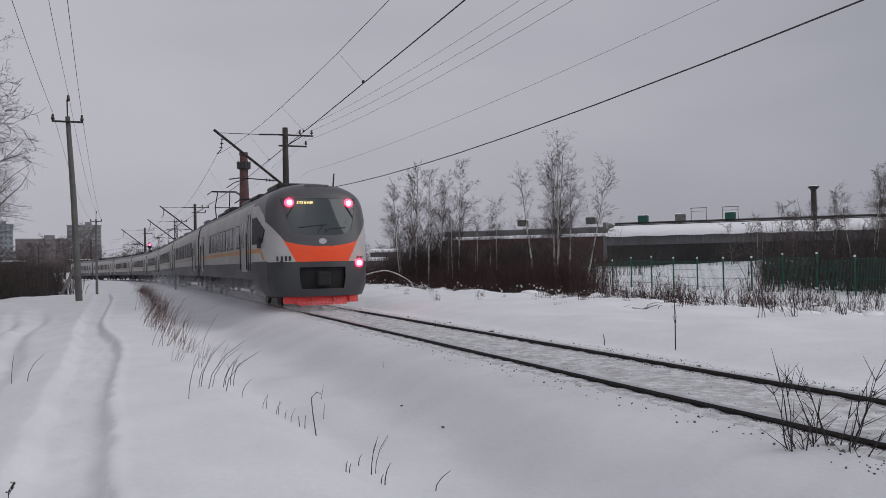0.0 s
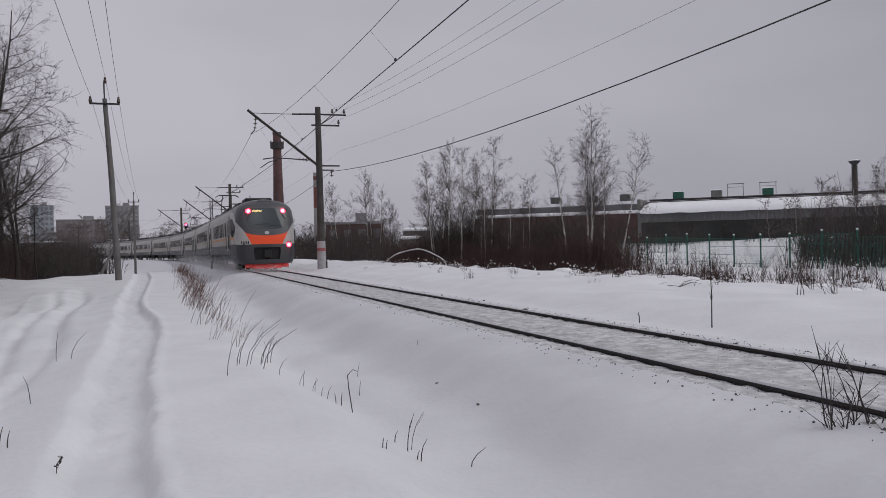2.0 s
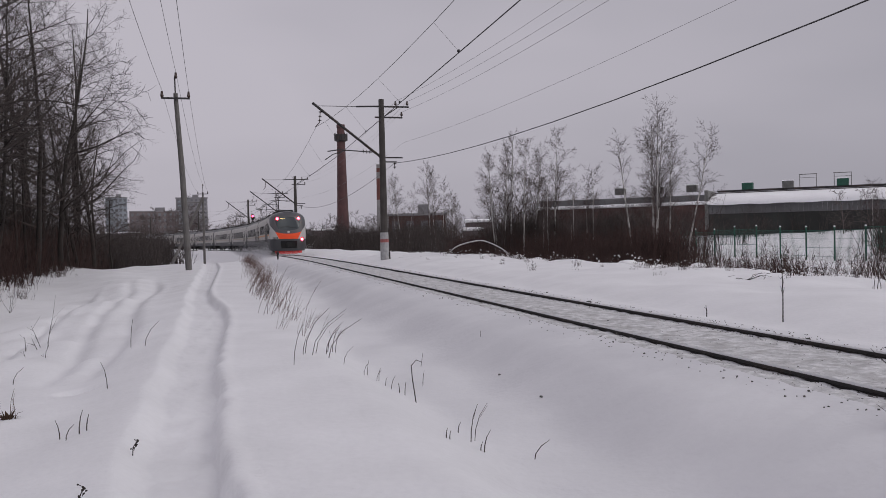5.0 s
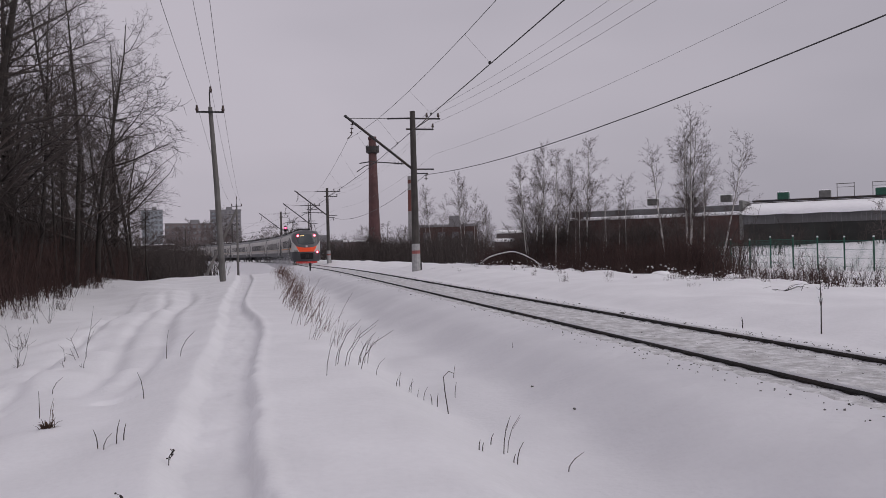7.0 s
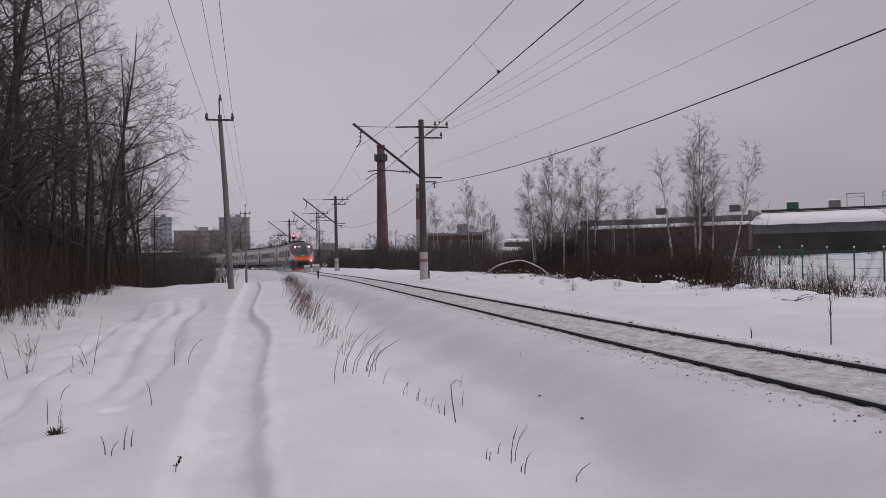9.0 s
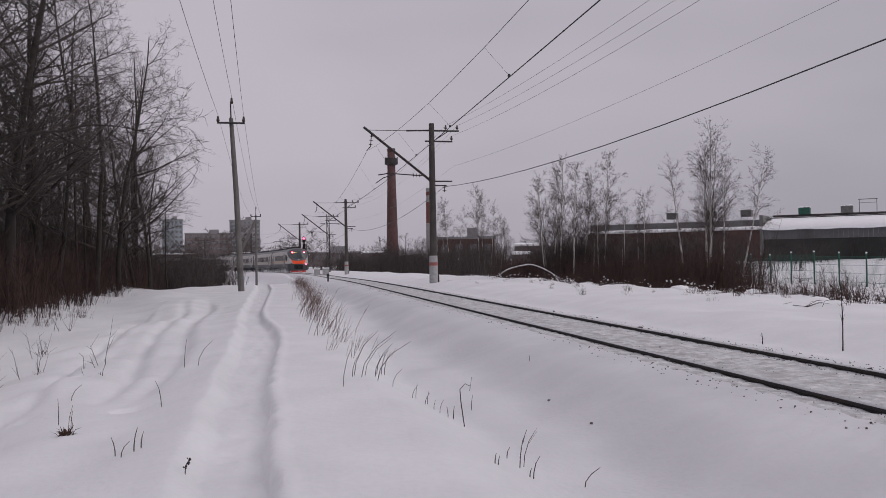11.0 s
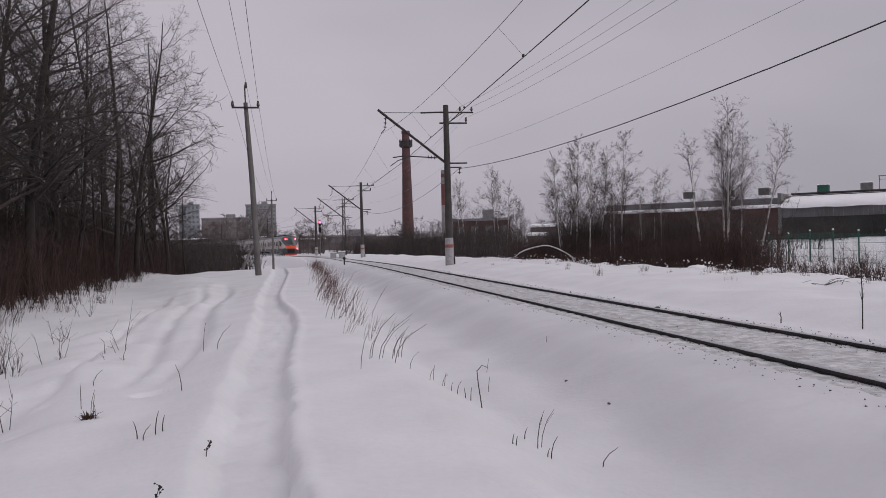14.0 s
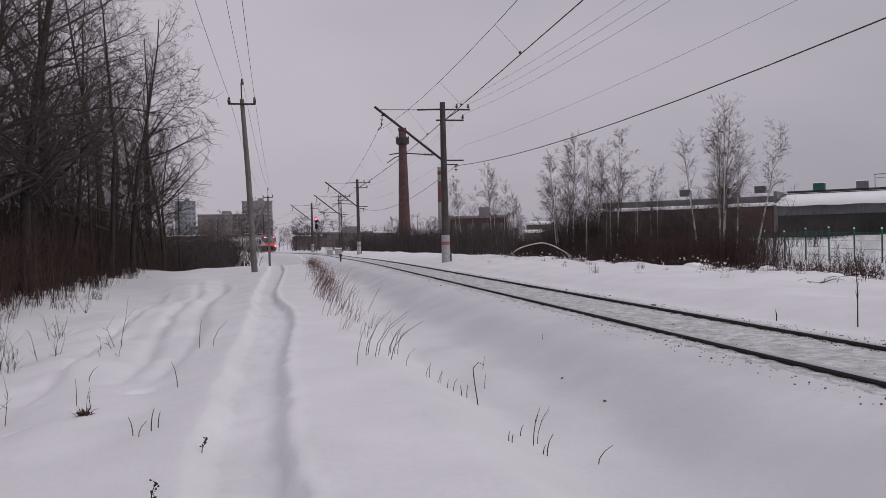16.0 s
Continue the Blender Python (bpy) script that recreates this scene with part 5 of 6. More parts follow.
def build_factory():
    az0, dist = 42.0, 120.0
    c = around(az0, dist)
    turn = pose(c.x, c.y, 0, 0, 0, -az0)   # local x runs along the front, -y faces the line
    fac = thing("factory_hall", "long low factory hall with snowy roof and dark wall", "factory", at=turn)
    L0, L1 = -18.0, 62.0
    w = Shape()
    w.box(((L0 + L1) / 2, 0.3, 1.9), (L1 - L0, 0.4, 3.0))
    part("dark_wall", w.data("dark_wall", DARK_WALL), fac, "dark stained lower wall")
    # fluted upper panels, each its own sheet
    n = 34
    for i in range(n):
        a, b = L0 + (L1 - L0) * i / n, L0 + (L1 - L0) * (i + 1) / n
        sh = Shape()
        for k in range(4):
            sh.box((a + (b - a) * (k + 0.5) / 4, 0.05 + 0.03 * (k % 2), 4.15), ((b - a) / 4 - 0.01, 0.12, 1.5), 0.02)
        part("wall_panel", sh.data("wall_panel", SHEET_GREY), fac)
    r = Shape()
    xs = np.linspace(L0, L1, 60)
    rows = [(-0.7, 4.72), (-0.75, 5.02), (4.0, 6.15), (9.5, 6.75), (22, 6.9)]
    verts = []
    for i, x in enumerate(xs):
        for j, (y, z) in enumerate(rows):
            verts.append((x, y + (0.18 * math.sin(i * 1.7) if j < 2 else 0), z + (-0.13 * abs(math.sin(i * 0.83)) if j == 0 else 0)))
    faces = [(i * 5 + j, i * 5 + j + 1, i * 5 + 6 + j, i * 5 + 5 + j) for i in range(59) for j in range(4)]
    r.add(verts, faces)
    part("snowy_roof", r.data("snowy_roof", SNOW_CLEAN, True), fac, "roof under a thick snow blanket")
    rd = Shape().box(((L0 + L1) / 2, 9.6, 6.95), (L1 - L0, 1.2, 0.28), 0.05).box(((L0 + L1) / 2, 6.2, 6.55), (L1 - L0, 0.12, 0.12))
    part("roof_ridge", rd.data("roof_ridge", DARK_METAL), fac, "dark roof ridge")
    e = Shape().box((L0 - 0.2, 3.0, 4.0), (0.5, 6.5, 5.6), 0.05)
    part("end_wall", e.data("end_wall", VENT_GREY), fac)
    # lower brick wing
    wing = thing("factory_wing", "low red brick wing with snow on its flat roof", "factory", at=turn)
    b = Shape().box((-31, 1.5, 2.6), (25.4, 3.0, 4.4))
    part("brick_wall", b.data("brick_wall", BRICK_DIM), wing)
    s = Shape().box((-31, 2.0, 5.05), (26.6, 4.6, 0.5), 0.14)
    part("snow_layer", s.data("snow_layer", SNOW_CLEAN), wing, "thick white snow layer")
    p2 = Shape().box((-31, 5.5, 5.9), (27.0, 3.0, 0.9), 0.05)
    part("parapet", p2.data("parapet", SHEET_GREY), wing)
    # roof ventilators
    for az, mat, hood in ((27.75, VENT_GREY, False), (30.26, VENT_GREY, False), (32.47, VENT_GREY, False), (35.97, GREEN_PAINT, False), (38.42, VENT_GREY, False), (39.6, None, True), (41.6, GREEN_PAINT, True)):
        x = (dist + 9.5) * math.tan(radians(az - az0))
        v = thing("roof_ventilator", "green box ventilator on the factory roof" if mat is GREEN_PAINT else "grey box ventilator on the factory roof", "ventilator", "roof ventilators", at=turn @ Matrix.Translation((x, 9.5, 6.85)))
        if mat:
            bx = Shape().box((0, 0, 0.72), (1.55, 1.4, 1.0), 0.06)
            for k in range(4):
                bx.box((0, -0.72, 0.42 + 0.2 * k), (1.4, 0.05, 0.05))
            part("housing", bx.data("housing", mat), v)
            part("snow_cap", Shape().box((0, 0, 1.29), (1.6, 1.45, 0.14), 0.05).data("snow_cap", SNOW_CLEAN), v)
        if hood:
            fr = Shape()
            for sx in (-1, 1):
                fr.tube([(sx * 1.1, 0, 0.1), (sx * 1.1, 0, 2.1)], 0.05, 6)
            fr.tube([(-1.2, 0, 2.1), (1.2, 0, 2.1)], 0.06, 6).tube([(-1.1, 0, 1.6), (1.1, 0, 1.6)], 0.03, 6)
            part("frame", fr.data("frame", VENT_GREY), v)
    st = thing("flue_stack", "dark steel flue with a flared cap on the factory roof", "flue", at=turn @ Matrix.Translation(((dist + 6) * math.tan(radians(46.67 - az0)), 6, 6.3)))
    part("pipe", Shape().tube([(0, 0, 0), (0, 0, 4.2)], 0.38, 14).data("pipe", DARK_METAL), st)
    part("cap", Shape().tube([(0, 0, 4.2), (0, 0, 4.25), (0, 0, 4.75), (0, 0, 4.85)], [0.3, 0.32, 0.78, 0.74], 14).data("cap", DARK_METAL), st)
    part("snow_cap", Shape().tube([(0, 0, 4.85), (0, 0, 4.98)], [0.72, 0.5], 14).data("snow_cap", SNOW_CLEAN), st)


build_factory()


def build_fence():
    f = thing("mesh_fence", "green steel mesh fence on posts along the field", "fence")
    x0, sp = 33.4, 2.3
    ys = [24.5 + sp * i for i in range(17)]
    post = Shape().box((0, 0, 1.05), (0.075, 0.075, 2.35), 0.01).box((0, 0, 2.25), (0.10, 0.10, 0.05), 0.01).data("post", GREEN_PAINT)
    cap = Shape().ball((0, 0, 2.32), 0.07, 0.8, 6).data("snow_cap", SNOW_CLEAN)
    pan = Shape()
    for i in range(28):
        pan.tube([(0, 0.04 + i * (sp - 0.08) / 27, 0.1), (0, 0.04 + i * (sp - 0.08) / 27, 2.12)], 0.0062, 3, caps=False)
    for z in (0.12, 0.6, 1.1, 1.6, 2.1):
        pan.tube([(0.01, 0, z), (0.01, sp, z)], 0.009, 3, caps=False)
    pan = pan.data("mesh_panel", GREEN_WIRE)
    for i, y in enumerate(ys):
        z = gz(x0, y) - 0.1
        p = part("post", post, f, "", pose(x0, y, z - 0.18))
        part("snow_cap", cap, p)
        if i < len(ys) - 1:
            part("mesh_panel", pan, f, "", pose(x0, y, z - 0.18))


build_fence()


def build_chimneys():
    p = around(8.42, 270)
    c = thing("brick_chimney", "tall tapering red brick chimney with a ringed top", "chimney", at=pose(p.x, p.y, 0))
    h = 38.2
    sh = Shape().tube([(0, 0, -2), (0, 0, 10), (0, 0, 24), (0, 0, h)], [2.1, 1.85, 1.5, 1.2], 24)
    part("shaft", sh.data("shaft", BRICK, True), c)
    part("crown_ring", Shape().tube([(0, 0, h - 5.6), (0, 0, h - 5.2), (0, 0, h - 3.4), (0, 0, h - 3.2)], [1.35, 2.1, 2.1, 1.95], 24).data("crown_ring", DARK_METAL), c, "dark service gallery ring")
    g = Shape()
    for k in range(12):
        a = k * math.pi / 6
        g.tube([(2.1 * math.cos(a), 2.1 * math.sin(a), h - 5.2), (2.1 * math.cos(a), 2.1 * math.sin(a), h - 2.8)], 0.10, 5)
    part("gallery_rail", g.data("gallery_rail", DARK_METAL), c)
    part("lip", Shape().tube([(0, 0, h - 0.9), (0, 0, h)], [1.36, 1.40], 24).data("lip", BRICK), c)
    p = around(11.05, 215)
    s = thing("striped_stack", "slender stack with pale and red rings", "chimney", at=pose(p.x, p.y, 0))
    red = material("stack_red", (0.15, 0.055, 0.045), 0.8, scale=0.5, vary=0.3)
    pale = material("stack_pale", (0.26, 0.25, 0.245), 0.8, scale=0.5, vary=0.3)
    for z0, z1, m in ((-1, 5.0, pale), (5.0, 10.9, pale), (10.9, 16.5, red), (16.5, 18.2, pale), (18.2, 19.2, red), (19.2, 20.2, pale)):
        part("ring", Shape().tube([(0, 0, z0), (0, 0, z1)], [1.05 - 0.010 * z0, 1.05 - 0.010 * z1], 16).data("ring", m), s)


build_chimneys()


def block(name, label, az, dist, width, depth, top, wall, floors, bays, z0=-1.0, yaw=None, balconies=False):
    """A far building: walls, roof edge, and one mesh a window."""
    p = around(az, dist)
    b = thing(name, label, "building", "far buildings", at=pose(p.x, p.y, 0, 0, 0, -az if yaw is None else yaw))
    part("wall", Shape().box((0, depth / 2, (top + z0) / 2), (width, depth, top - z0)).data("wall", wall), b)
    part("roof_edge", Shape().box((0, depth / 2, top + 0.3), (width + 0.6, depth + 0.6, 0.6)).data("roof_edge", PANEL_GREY), b)
    part("lift_house", Shape().box((width * 0.12, depth * 0.5, top + 1.6), (width * 0.2, depth * 0.5, 2.4)).data("lift_house", PANEL_GREY), b)
    fh = (top - 1.0) / floors
    bw = width / bays
    pane = Shape().box((0, -0.02, 0), (bw * 0.5, 0.12, fh * 0.5)).data("window", HAZY_PANE)
    for f in range(floors):
        for k in range(bays):
            part("window", pane, b, "", pose(-width / 2 + bw * (k + 0.5), 0, 1.0 + fh * (f + 0.5)))
        if balconies:
            part("balcony", Shape().box((-width * 0.28, -0.6, 1.0 + fh * (f + 0.22)), (width * 0.3, 1.2, fh * 0.36)).data("balcony", PANEL_PALE), b)


block("apartment_block", "pale panel apartment block with rows of balconies", -6.42, 600, 14.0, 12, 31.5, PANEL_PALE, 9, 5, balconies=True)
block("apartment_block", "grey panel apartment tower beyond the trees", -1.7, 620, 22.0, 14, 32.0, PANEL_GREY, 10, 7, balconies=True)
block("apartment_block", "long brown apartment block in the haze", -4.1, 560, 30.0, 12, 20.5, PANEL_BROWN, 5, 9)
block("brick_workshop", "low red brick workshop with a snowy roof", 13.6, 200, 14.0, 10, 6.2, BRICK_DIM, 1, 4)
block("long_shed", "long low grey shed far beyond the curve", 3.9, 330, 34.0, 10, 4.4, PANEL_BROWN, 1, 12)


def snowy_shed(az, dist, w, h, z0, label="dark shed under a thick snowy roof"):
    p = around(az, dist)
    s = thing("snowy_shed", label, "shed", "sheds by the line", at=pose(p.x, p.y, 0, 0, 0, -az))
    part("wall", Shape().box((0, 1.5, (z0 + h - 2.0) / 2), (w, 3, z0 + h + 2.0)).data("wall", PANEL_BROWN), s)
    sh = Shape().box((0, 1.4, z0 + h + 0.2), (w * 1.08, 3.6, 0.45), 0.15)
    part("roof", sh.data("roof", SNOW_CLEAN), s, "snow-laden roof")


snowy_shed(18.0, 112, 3.9, 1.1, 1.9)
snowy_shed(17.5, 108, 2.6, 0.6, 1.25)
snowy_shed(7.0, 190, 5.0, 1.8, 1.2)
snowy_shed(-1.9, 300, 7.0, 3.0, 1.5)
snowy_shed(1.6, 320, 11.0, 3.0, 0.6)
snowy_shed(-6.6, 300, 16.0, 2.0, 2.4)


def build_cabinets():
    for az, dist, w, h in ((3.15, 108, 0.75, 0.95), (3.75, 106, 0.8, 1.05)):
        p = around(az, dist)
        c = thing("relay_cabinet", "small pale steel relay cabinet beside the track", "cabinet", "relay cabinets", at=pose(p.x, p.y, float(grade(p.y)) - 0.25))
        part("body", Shape().box((0, 0, h / 2), (w, 0.5, h), 0.02).data("body", WHITEWASH), c)
        part("lid", Shape().box((0, 0, h + 0.05), (w + 0.1, 0.6, 0.12), 0.04).data("lid", SNOW_CLEAN), c)
    p = track_at(64.0, -1.9)[0]
    m = thing("marker_post", "short black marker post beside the track", "post", at=pose(p.x, p.y, gz(p.x, p.y)))
    part("stub", Shape().tube([(0, 0, -0.2), (0, 0, 0.45)], 0.06, 8).data("stub", DARK_METAL), m)
    part("head", Shape().box((0, 0, 0.5), (0.2, 0.15, 0.22), 0.03).data("head", DARK_METAL), m)


build_cabinets()


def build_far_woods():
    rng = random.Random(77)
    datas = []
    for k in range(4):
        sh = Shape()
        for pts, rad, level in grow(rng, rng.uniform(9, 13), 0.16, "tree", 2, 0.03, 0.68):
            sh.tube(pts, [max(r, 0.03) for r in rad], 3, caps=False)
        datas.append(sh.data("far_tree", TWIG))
    spots = []
    for _ in range(95):
        az = rng.uniform(-9, 25)
        dist = rng.uniform(180, 400)
        p = around(az, dist)
        if abs(float(off_track(p.x, p.y))) < 8:
            continue
        spots.append((p.x, p.y, rng.uniform(0.5, 1.0) * (0.75 + dist / 900)))
    for _ in range(80):
        p = around(rng.uniform(-9.5, 2.5), rng.uniform(200, 330))
        spots.append((p.x, p.y, rng.uniform(0.65, 1.05)))
    for _ in range(26):
        p = around(rng.uniform(41, 58), rng.uniform(84, 105))
        spots.append((p.x, p.y, rng.uniform(0.35, 0.62)))
    # the paler birch colour stands in for haze on these distant trees
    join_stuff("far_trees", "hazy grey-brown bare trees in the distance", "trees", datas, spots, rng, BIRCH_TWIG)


build_far_woods()


# ---- weeds, stalks and small things on the snow ----
def stalk_data(rng, count, height, spread, lean, mat=DRY_GRASS, r=0.004, side=0.0):
    sh = Shape()
    for k in range(count):
        p = Vector((rng.gauss(0, spread), rng.gauss(0, spread), -0.08))
        d = Vector((rng.gauss(lean, 0.14), rng.gauss(0, 0.14), 1)).normalized()
        h = height * rng.uniform(0.45, 1.1)
        pts = [p]
        for i in range(5):
            d = (d + Vector((lean * 0.10 + rng.gauss(0, 0.05), rng.gauss(0, 0.05), -0.03))).normalized()
            pts.append(pts[-1] + d * h / 5)
        sh.tube(pts, [r, r * 0.95, r * 0.85, r * 0.7, r * 0.5, r * 0.3], 4, caps=False)
        if rng.random() < side:
            q = pts[3]
            e = (d + Vector((rng.gauss(0, 0.5), rng.gauss(0, 0.5), 0.1))).normalized()
            sh.tube([q, q + e * h * 0.22], [r * 0.6, r * 0.3], 3, caps=False)
    return sh


def stand_at(name, label, category, sh, x, y, mat, group="", smooth=False):
    ob = tagged(new(name, sh.data(name, mat, smooth)), label, category, group)
    ob.matrix_basis = pose(x, y, gz(x, y))
    return ob


GRASS_RED = material("grass_red", (0.115, 0.070, 0.060), 0.95, scale=2, vary=0.4, bump=0, island=True)


def build_weeds():
    rng = random.Random(5)
    # dense dry grass along the edge of the bank
    tufts = [stalk_data(rng, 8, 0.78, 0.15, 0.30, r=0.0042, side=0.3).data("grass_tuft", GRASS_RED) for _ in range(5)]
    n = 0
    y = 13.0
    while y < 52:
        k = 1 if y < 21 else 2
        for _ in range(k):
            x = float(bank_edge(y)) - 0.02 + rng.gauss(0.0, 0.17)
            ob = tagged(new("grass_tuft", rng.choice(tufts)), "dry reddish-brown grass tuft leaning over the bank", "grass", "grass along the bank")
            ob.matrix_basis = Matrix.Translation((x, y + rng.uniform(-0.3, 0.3), gz(x, y))) @ Matrix.Rotation(rng.gauss(0, 0.4), 4, "Z")
            sc = rng.uniform(0.55, 1.05) if y > 16 else rng.uniform(0.4, 0.7)
            ob.scale = (sc, sc, sc)
        y += 0.6 if y > 15 else 0.9
    # single dry stalks: foot, height, how far the tip leans over
    lab = "thin dry grass stalk standing in the snow"
    stalks = ((0.84, 9.97, 0.47, 0.12), (1.03, 10.79, 0.30, 0.11), (1.06, 10.9, 0.58, 0.34), (1.13, 10.7, 0.58, 0.48), (1.2, 10.9, 0.50, 0.40), (1.33, 10.6, 0.48, 0.46), (1.55, 10.7, 0.22, 0.14), (1.6, 12.2, 0.36, 0.12), (1.7, 12.6, 0.34, 0.11), (1.45, 11.6, 0.42, 0.25), (1.38, 11.2, 0.35, 0.2),
              (1.8, 10.6, 0.16, 0.08), (1.9, 10.9, 0.2, 0.03), (1.95, 10.5, 0.14, 0.08), (2.0, 10.6, 0.17, 0.03), (1.95, 9.9, 0.11, 0.03), (1.9, 9.3, 0.15, 0.06), (1.98, 9.2, 0.12, -0.01), (2.04, 9.2, 0.15, 0.02), (2.5, 10.2, 0.2, 0.03),
              (2.12, 6.9, 0.33, 0.08), (2.2, 7.05, 0.33, 0.14), (2.13, 6.55, 0.18, 0.07), (2.11, 6.58, 0.07, 0.03), (1.8, 6.55, 0.08, 0.02), (1.83, 6.55, 0.07, 0.02), (2.56, 6.5, 0.15, 0.16), (2.12, 7.3, 0.1, 0.04), (4.02, 12.44, 0.09, 0.01),
              (-1.36, 13.5, 0.45, 0.04), (-1.15, 13.38, 0.38, 0.23), (-1.24, 9.8, 0.30, -0.07), (-2.75, 12.2, 0.22, 0.14), (-2.35, 9.85, 0.30, -0.01), (-1.17, 7.4, 0.20, 0.03), (-1.12, 7.46, 0.14, 0.02), (-1.26, 7.3, 0.13, 0.07), (-1.32, 7.42, 0.16, -0.04))
    for x, y, h, ln in stalks:
        r = 0.0034 + 0.0018 * rng.random()
        bow = ln * rng.uniform(0.3, 0.6)
        sh = Shape().tube([(0, 0, -0.08), (ln * 0.12, 0, h * 0.3), (ln * 0.5 - bow * 0.15, 0.01, h * 0.68), (ln, 0.02, h)], [r, r * 0.95, r * 0.75, r * 0.4], 4)
        if h > 0.3 and rng.random() < 0.5:
            sh.tube([(ln * 0.45, 0.01, h * 0.62), (ln * 0.45 + rng.gauss(0.05, 0.04), 0.02, h * 0.62 + 0.10)], [r * 0.6, r * 0.3], 3)
        stand_at("grass_stalk", lab, "grass", sh, x, y, DRY_GRASS, "stalks in the snow")
    sh = Shape().tube([(0, 0, -0.1), (-0.05, 0, 0.28), (-0.06, 0, 0.42), (0.0, 0, 0.48), (0.06, 0.0, 0.45)], [0.0065, 0.006, 0.005, 0.004, 0.003], 5).tube([(0.05, 0, 0.40), (0.075, 0, 0.55)], [0.003, 0.002], 3)
    stand_at("grass_stalk", "bent dry stalk with a hooked tip", "grass", sh, 2.08, 8.75, DRY_GRASS, "stalks in the snow")
    # small seed-headed weeds
    for x, y, h in ((-0.66, 6.45, 0.10), (-0.80, 4.95, 0.17)):
        sh = Shape().tube([(0, 0, -0.1), (0.01, 0, h * 0.6), (0.035, 0, h)], [0.004, 0.0035, 0.002], 4)
        for k in range(11):
            t = 0.35 + 0.65 * k / 10
            p = Vector((0.01 + 0.025 * t, 0, h * t))
            q = p + Vector((rng.gauss(0, 0.014), rng.gauss(0, 0.014), 0.012))
            sh.tube([p, q], 0.002, 3)
            sh.ball(q, rng.uniform(0.006, 0.010), 0.8, 5)
        stand_at("seed_weed", "small dark weed with dried seed heads in snow", "weed", sh, x, y, BARK, "seed weeds")
    # clump of withered grass poking from a snow hump
    sh = Shape()
    for k in range(34):
        a, q = rng.uniform(0, 6.28), rng.random()
        p = Vector((math.cos(a) * 0.05 * q, math.sin(a) * 0.05 * q, -0.03))
        out = Vector((math.cos(a) * q * 0.9, math.sin(a) * q * 0.9, 0.9)).normalized()
        w = Vector((-math.sin(a), math.cos(a), 0)) * rng.uniform(0.006, 0.013)
        h = rng.uniform(0.07, 0.17)
        m = p + out * h * 0.6
        e = p + out * h + Vector((out.x * 0.03, out.y * 0.03, rng.uniform(-0.05, 0.01)))
        sh.add([p - w, p + w, m + w, m - w, e, m + Vector((0, 0, -0.004))], [(0, 1, 2, 3), (3, 2, 4), (0, 5, 1), (3, 4, 5), (2, 5, 4), (1, 5, 2), (0, 3, 5)])
    for dx, ln, h in ((0.05, 0.02, 0.25), (0.08, -0.03, 0.2), (0.02, 0.05, 0.3)):
        sh.tube([(dx, 0, -0.05), (dx + ln * 0.4, 0, h * 0.6), (dx + ln, 0.01, h)], [0.003, 0.0025, 0.0015], 4)
    stand_at("withered_clump", "brown withered leaf clump poking from the snow", "grass", sh, -2.05, 8.85, material("straw", (0.075, 0.042, 0.026), 0.95, vary=0.4, bump=0, island=True))
    # bare twiggy plants by the wood and in the left foreground
    lab = "bare twiggy shrub rising from the snow"
    for x, y, h, c in ((-3.12, 16.1, 0.8, 4), (-5.3, 16.6, 1.2, 16), (-5.0, 15.4, 0.9, 9), (-3.45, 10.5, 0.7, 4), (-4.6, 17.5, 0.8, 5), (-5.2, 20.0, 0.7, 5), (-2.98, 14.9, 0.4, 3), (-5.6, 24.0, 0.7, 5), (-6.1, 28, 0.8, 6)):
        stand_at("bare_shrub", lab, "shrub", Shape(), x, y, TWIG, "shrubs on the bank").data = scrub_data(rng, c, h, 0.28, TWIG, 4, 0.0035)
    # near shrub beside the track, saplings and sticks on the far side
    for x, y, h, c in ((5.05, 4.75, 0.72, 6), (4.85, 4.80, 0.6, 4), (5.12, 4.52, 0.72, 5)):
        stand_at("bare_shrub", "bare dark shrub growing beside the rails", "shrub", Shape(), x, y, BARK, "shrubs by the rails").data = scrub_data(rng, c, h, 0.13, BARK, 6, 0.004)
    for x, y, h in ((8.65, 11.07, 1.0), (12.7, 20.7, 0.75), (8.2, 12.5, 0.2), (14.1, 13.9, 0.6)):
        sh = Shape().tube([(0, 0, -0.15), (0.01, 0, h * 0.5), (0.0, 0.01, h)], [0.011, 0.009, 0.004], 5)
        for k in range(int(7 * h)):
            z = h * rng.uniform(0.3, 0.95)
            sh.tube([(0.005, 0, z), (rng.gauss(0, 0.08), rng.gauss(0, 0.08), z + 0.16 * h)], [0.004, 0.002], 3)
        stand_at("sapling", "thin bare sapling standing in the snow", "sapling", sh, x, y, BARK, "saplings")
    for x, y, h, c in ((12.0, 12.6, 0.9, 3), (12.5, 12.4, 0.75, 4), (13.9, 12.4, 0.9, 5), (15.2, 15.5, 0.8, 5), (16.4, 18.2, 0.8, 6), (13.2, 16.8, 0.4, 4)):
        stand_at("bare_shrub", "thin bare shrub on the snowy field edge", "shrub", Shape(), x, y, BARK, "shrubs by the field").data = scrub_data(rng, c, h, 0.16, BARK, 3, 0.0045)
    sh = Shape()
    for k in range(9):
        a = rng.uniform(-0.9, 0.3)
        p = Vector((rng.uniform(-0.7, 0.4), rng.gauss(0, 0.1), 0.0))
        q = p + Vector((rng.gauss(0.35, 0.3), 0.1, rng.uniform(0.05, 0.22)))
        sh.tube([p, q, q + Vector((rng.gauss(0.3, 0.25), 0, rng.gauss(-0.03, 0.07)))], [0.008, 0.006, 0.003], 4)
    stand_at("fallen_twigs", "fallen leafless branch lying on the snow", "branch", sh, 13.9, 19.0, BARK)
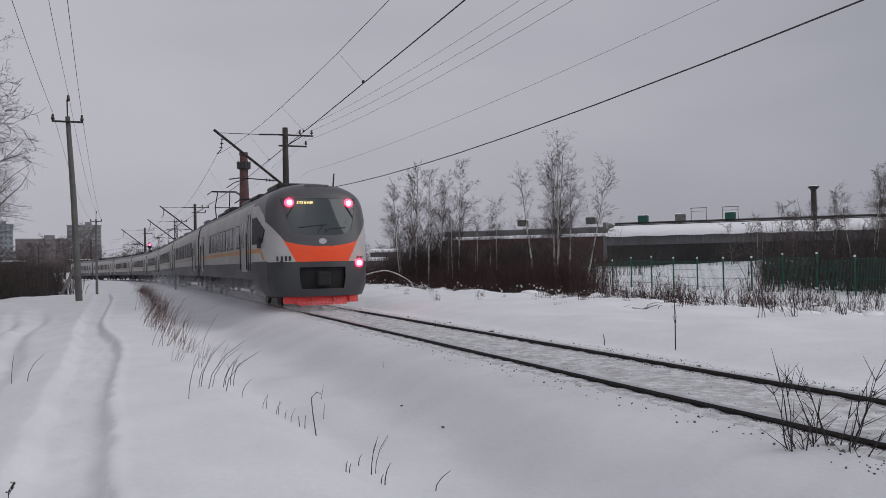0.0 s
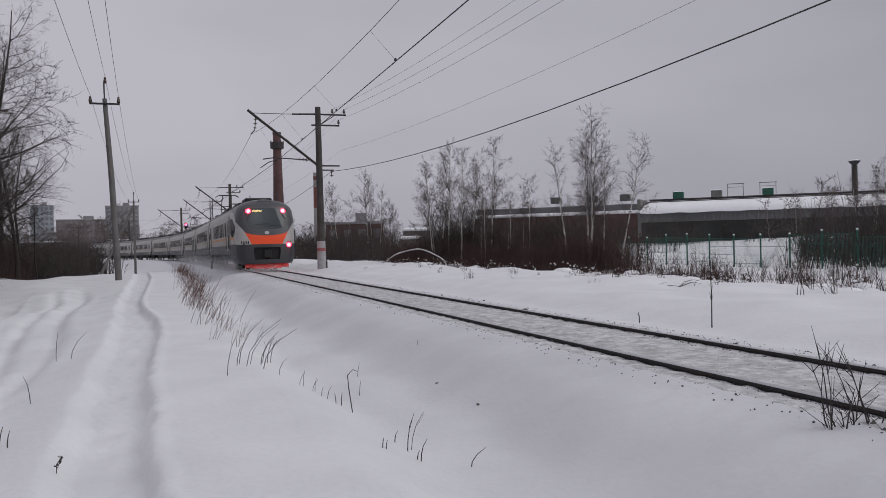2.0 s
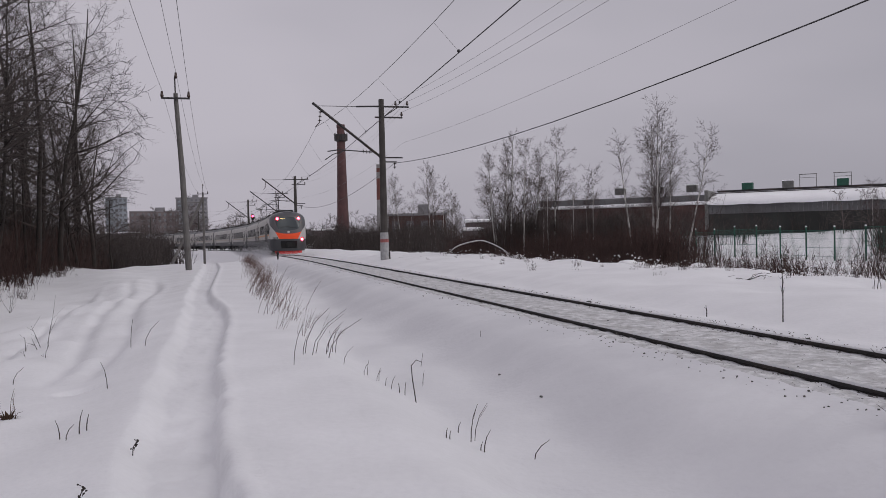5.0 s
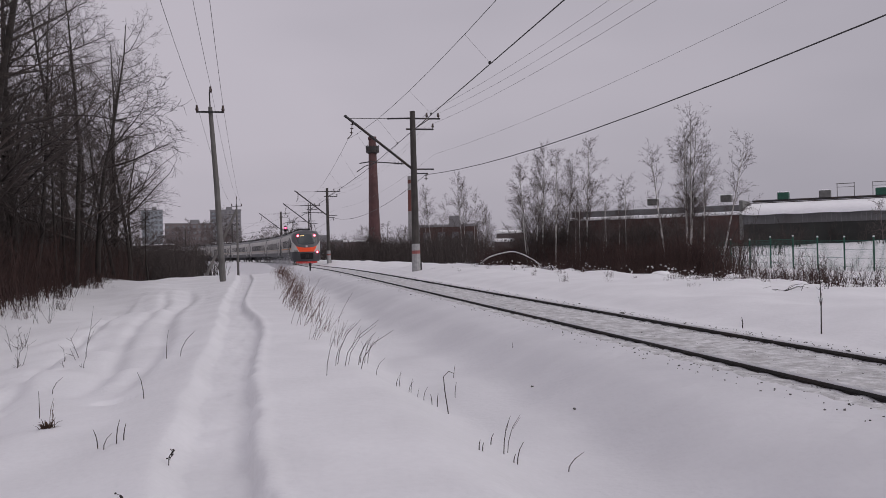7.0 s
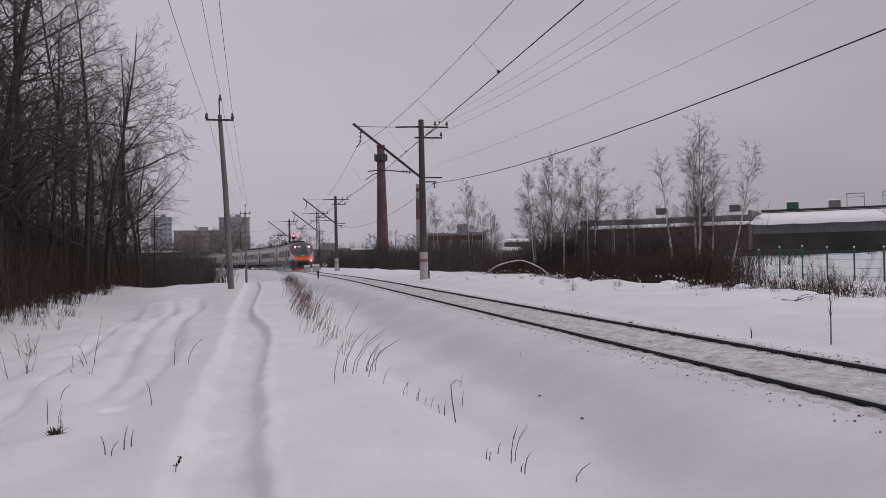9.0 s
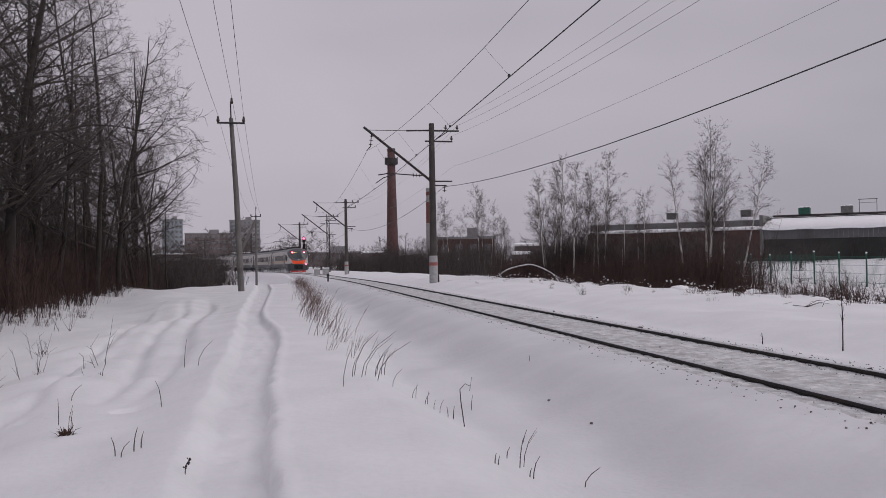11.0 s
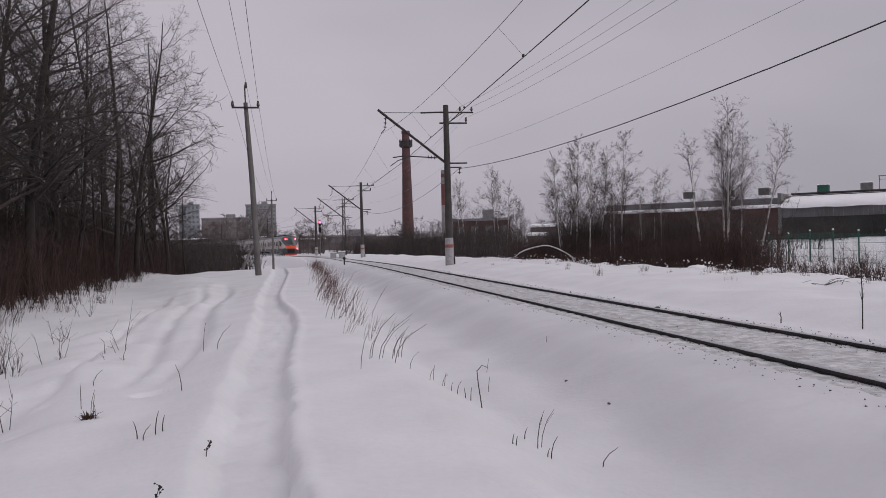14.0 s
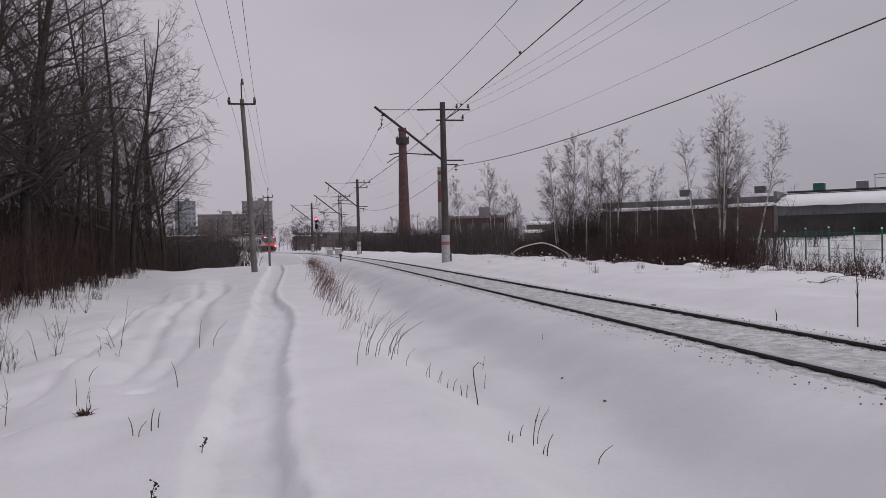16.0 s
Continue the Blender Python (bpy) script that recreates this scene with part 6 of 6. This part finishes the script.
    # a birch bowed over by snow
    p0, p1 = around(15.9, 50), around(20.1, 48)
    pts = []
    for i in range(15):
        t = i / 14
        q = p0.lerp(p1, t)
        pts.append((q.x, q.y, gz(q.x, q.y) + 0.1 + 0.85 * math.sin(math.pi * t) ** 0.8))
    bow = thing("bowed_birch", "thin birch bent to the ground under snow", "birch")
    part("stem", Shape().tube(pts, [0.035 - 0.0015 * i for i in range(15)], 6).data("stem", BIRCH_BARK), bow)
    part("snow_line", Shape().tube([(x, y, z + 0.025) for x, y, z in pts], 0.024, 6).data("snow_line", SNOW_CLEAN), bow)


build_weeds()


def build_bank_weeds():
    """Snow-capped brown weeds and hummocks along the field's edge."""
    rng = random.Random(8)
    datas = [stalk_data(rng, 13, 0.5, 0.25, rng.uniform(-0.4, 0.6), r=0.005, side=1.0).data("weed", TWIG_RED) for _ in range(4)]
    low = [scrub_data(rng, 16, 0.9, 0.5, TWIG_RED, 5, 0.004) for _ in range(3)]
    spots = []
    for _ in range(330):
        y = rng.uniform(17, 52)
        x = 15.8 + 0.09 * (34 - y) + abs(rng.gauss(0, 3.0))
        spots.append((x, y, rng.uniform(0.6, 1.3)))
    for _ in range(60):
        spots.append((rng.uniform(10, 18), rng.uniform(20, 50), rng.uniform(0.2, 0.45)))
    join_stuff("weeds", "brown withered weeds along the field's edge", "weeds", datas + low, spots, rng, TWIG_RED)
    sh = Shape()
    for x, y, sc in spots[:240]:
        dx, dy = rng.gauss(0, 0.3), rng.gauss(0, 0.3)
        sh.ball((x + dx, y + dy, gz(x + dx, y + dy) - 0.02), rng.uniform(0.15, 0.42), rng.uniform(0.3, 0.5), 9)
        if rng.random() < 0.5:
            for k in range(rng.randint(1, 4)):
                dx, dy = rng.gauss(0, 0.2), rng.gauss(0, 0.2)
                sh.ball((x + dx, y + dy, gz(x + dx, y + dy) + rng.uniform(0.1, 0.42) * sc), rng.uniform(0.025, 0.06), 0.7, 6)
    tagged(new("snow_clumps", sh.data("snow_clumps", SNOW_CLEAN, True)), "soft snow clumps caught on the weeds", "snow", kind="stuff")
    # along the wood's edge too
    spots = [(-7.0 + 0.3 * rng.gauss(0, 1.6) - 0.01 * y, y, rng.uniform(0.35, 0.9)) for y in [rng.uniform(18, 58) for _ in range(150)]]
    join_stuff("weeds", "brown weeds along the wood's edge", "weeds", datas + low, spots, rng, TWIG_RED)


build_bank_weeds()


def build_stones():
    rng = random.Random(3)
    for x, y, r in ((3.55, 10.2, 0.020), (3.45, 8.5, 0.018), (7.25, 15.2, 0.045)):
        sh = Shape()
        for k in range(3):
            sh.ball((rng.gauss(0, r * 0.4), rng.gauss(0, r * 0.4), r * 0.5), r * rng.uniform(0.6, 1), 0.8, 6)
        stand_at("stone", "dark lump of ballast lying on snow", "stone", sh, x, y, STONE, "loose stones")


build_stones()

motions()
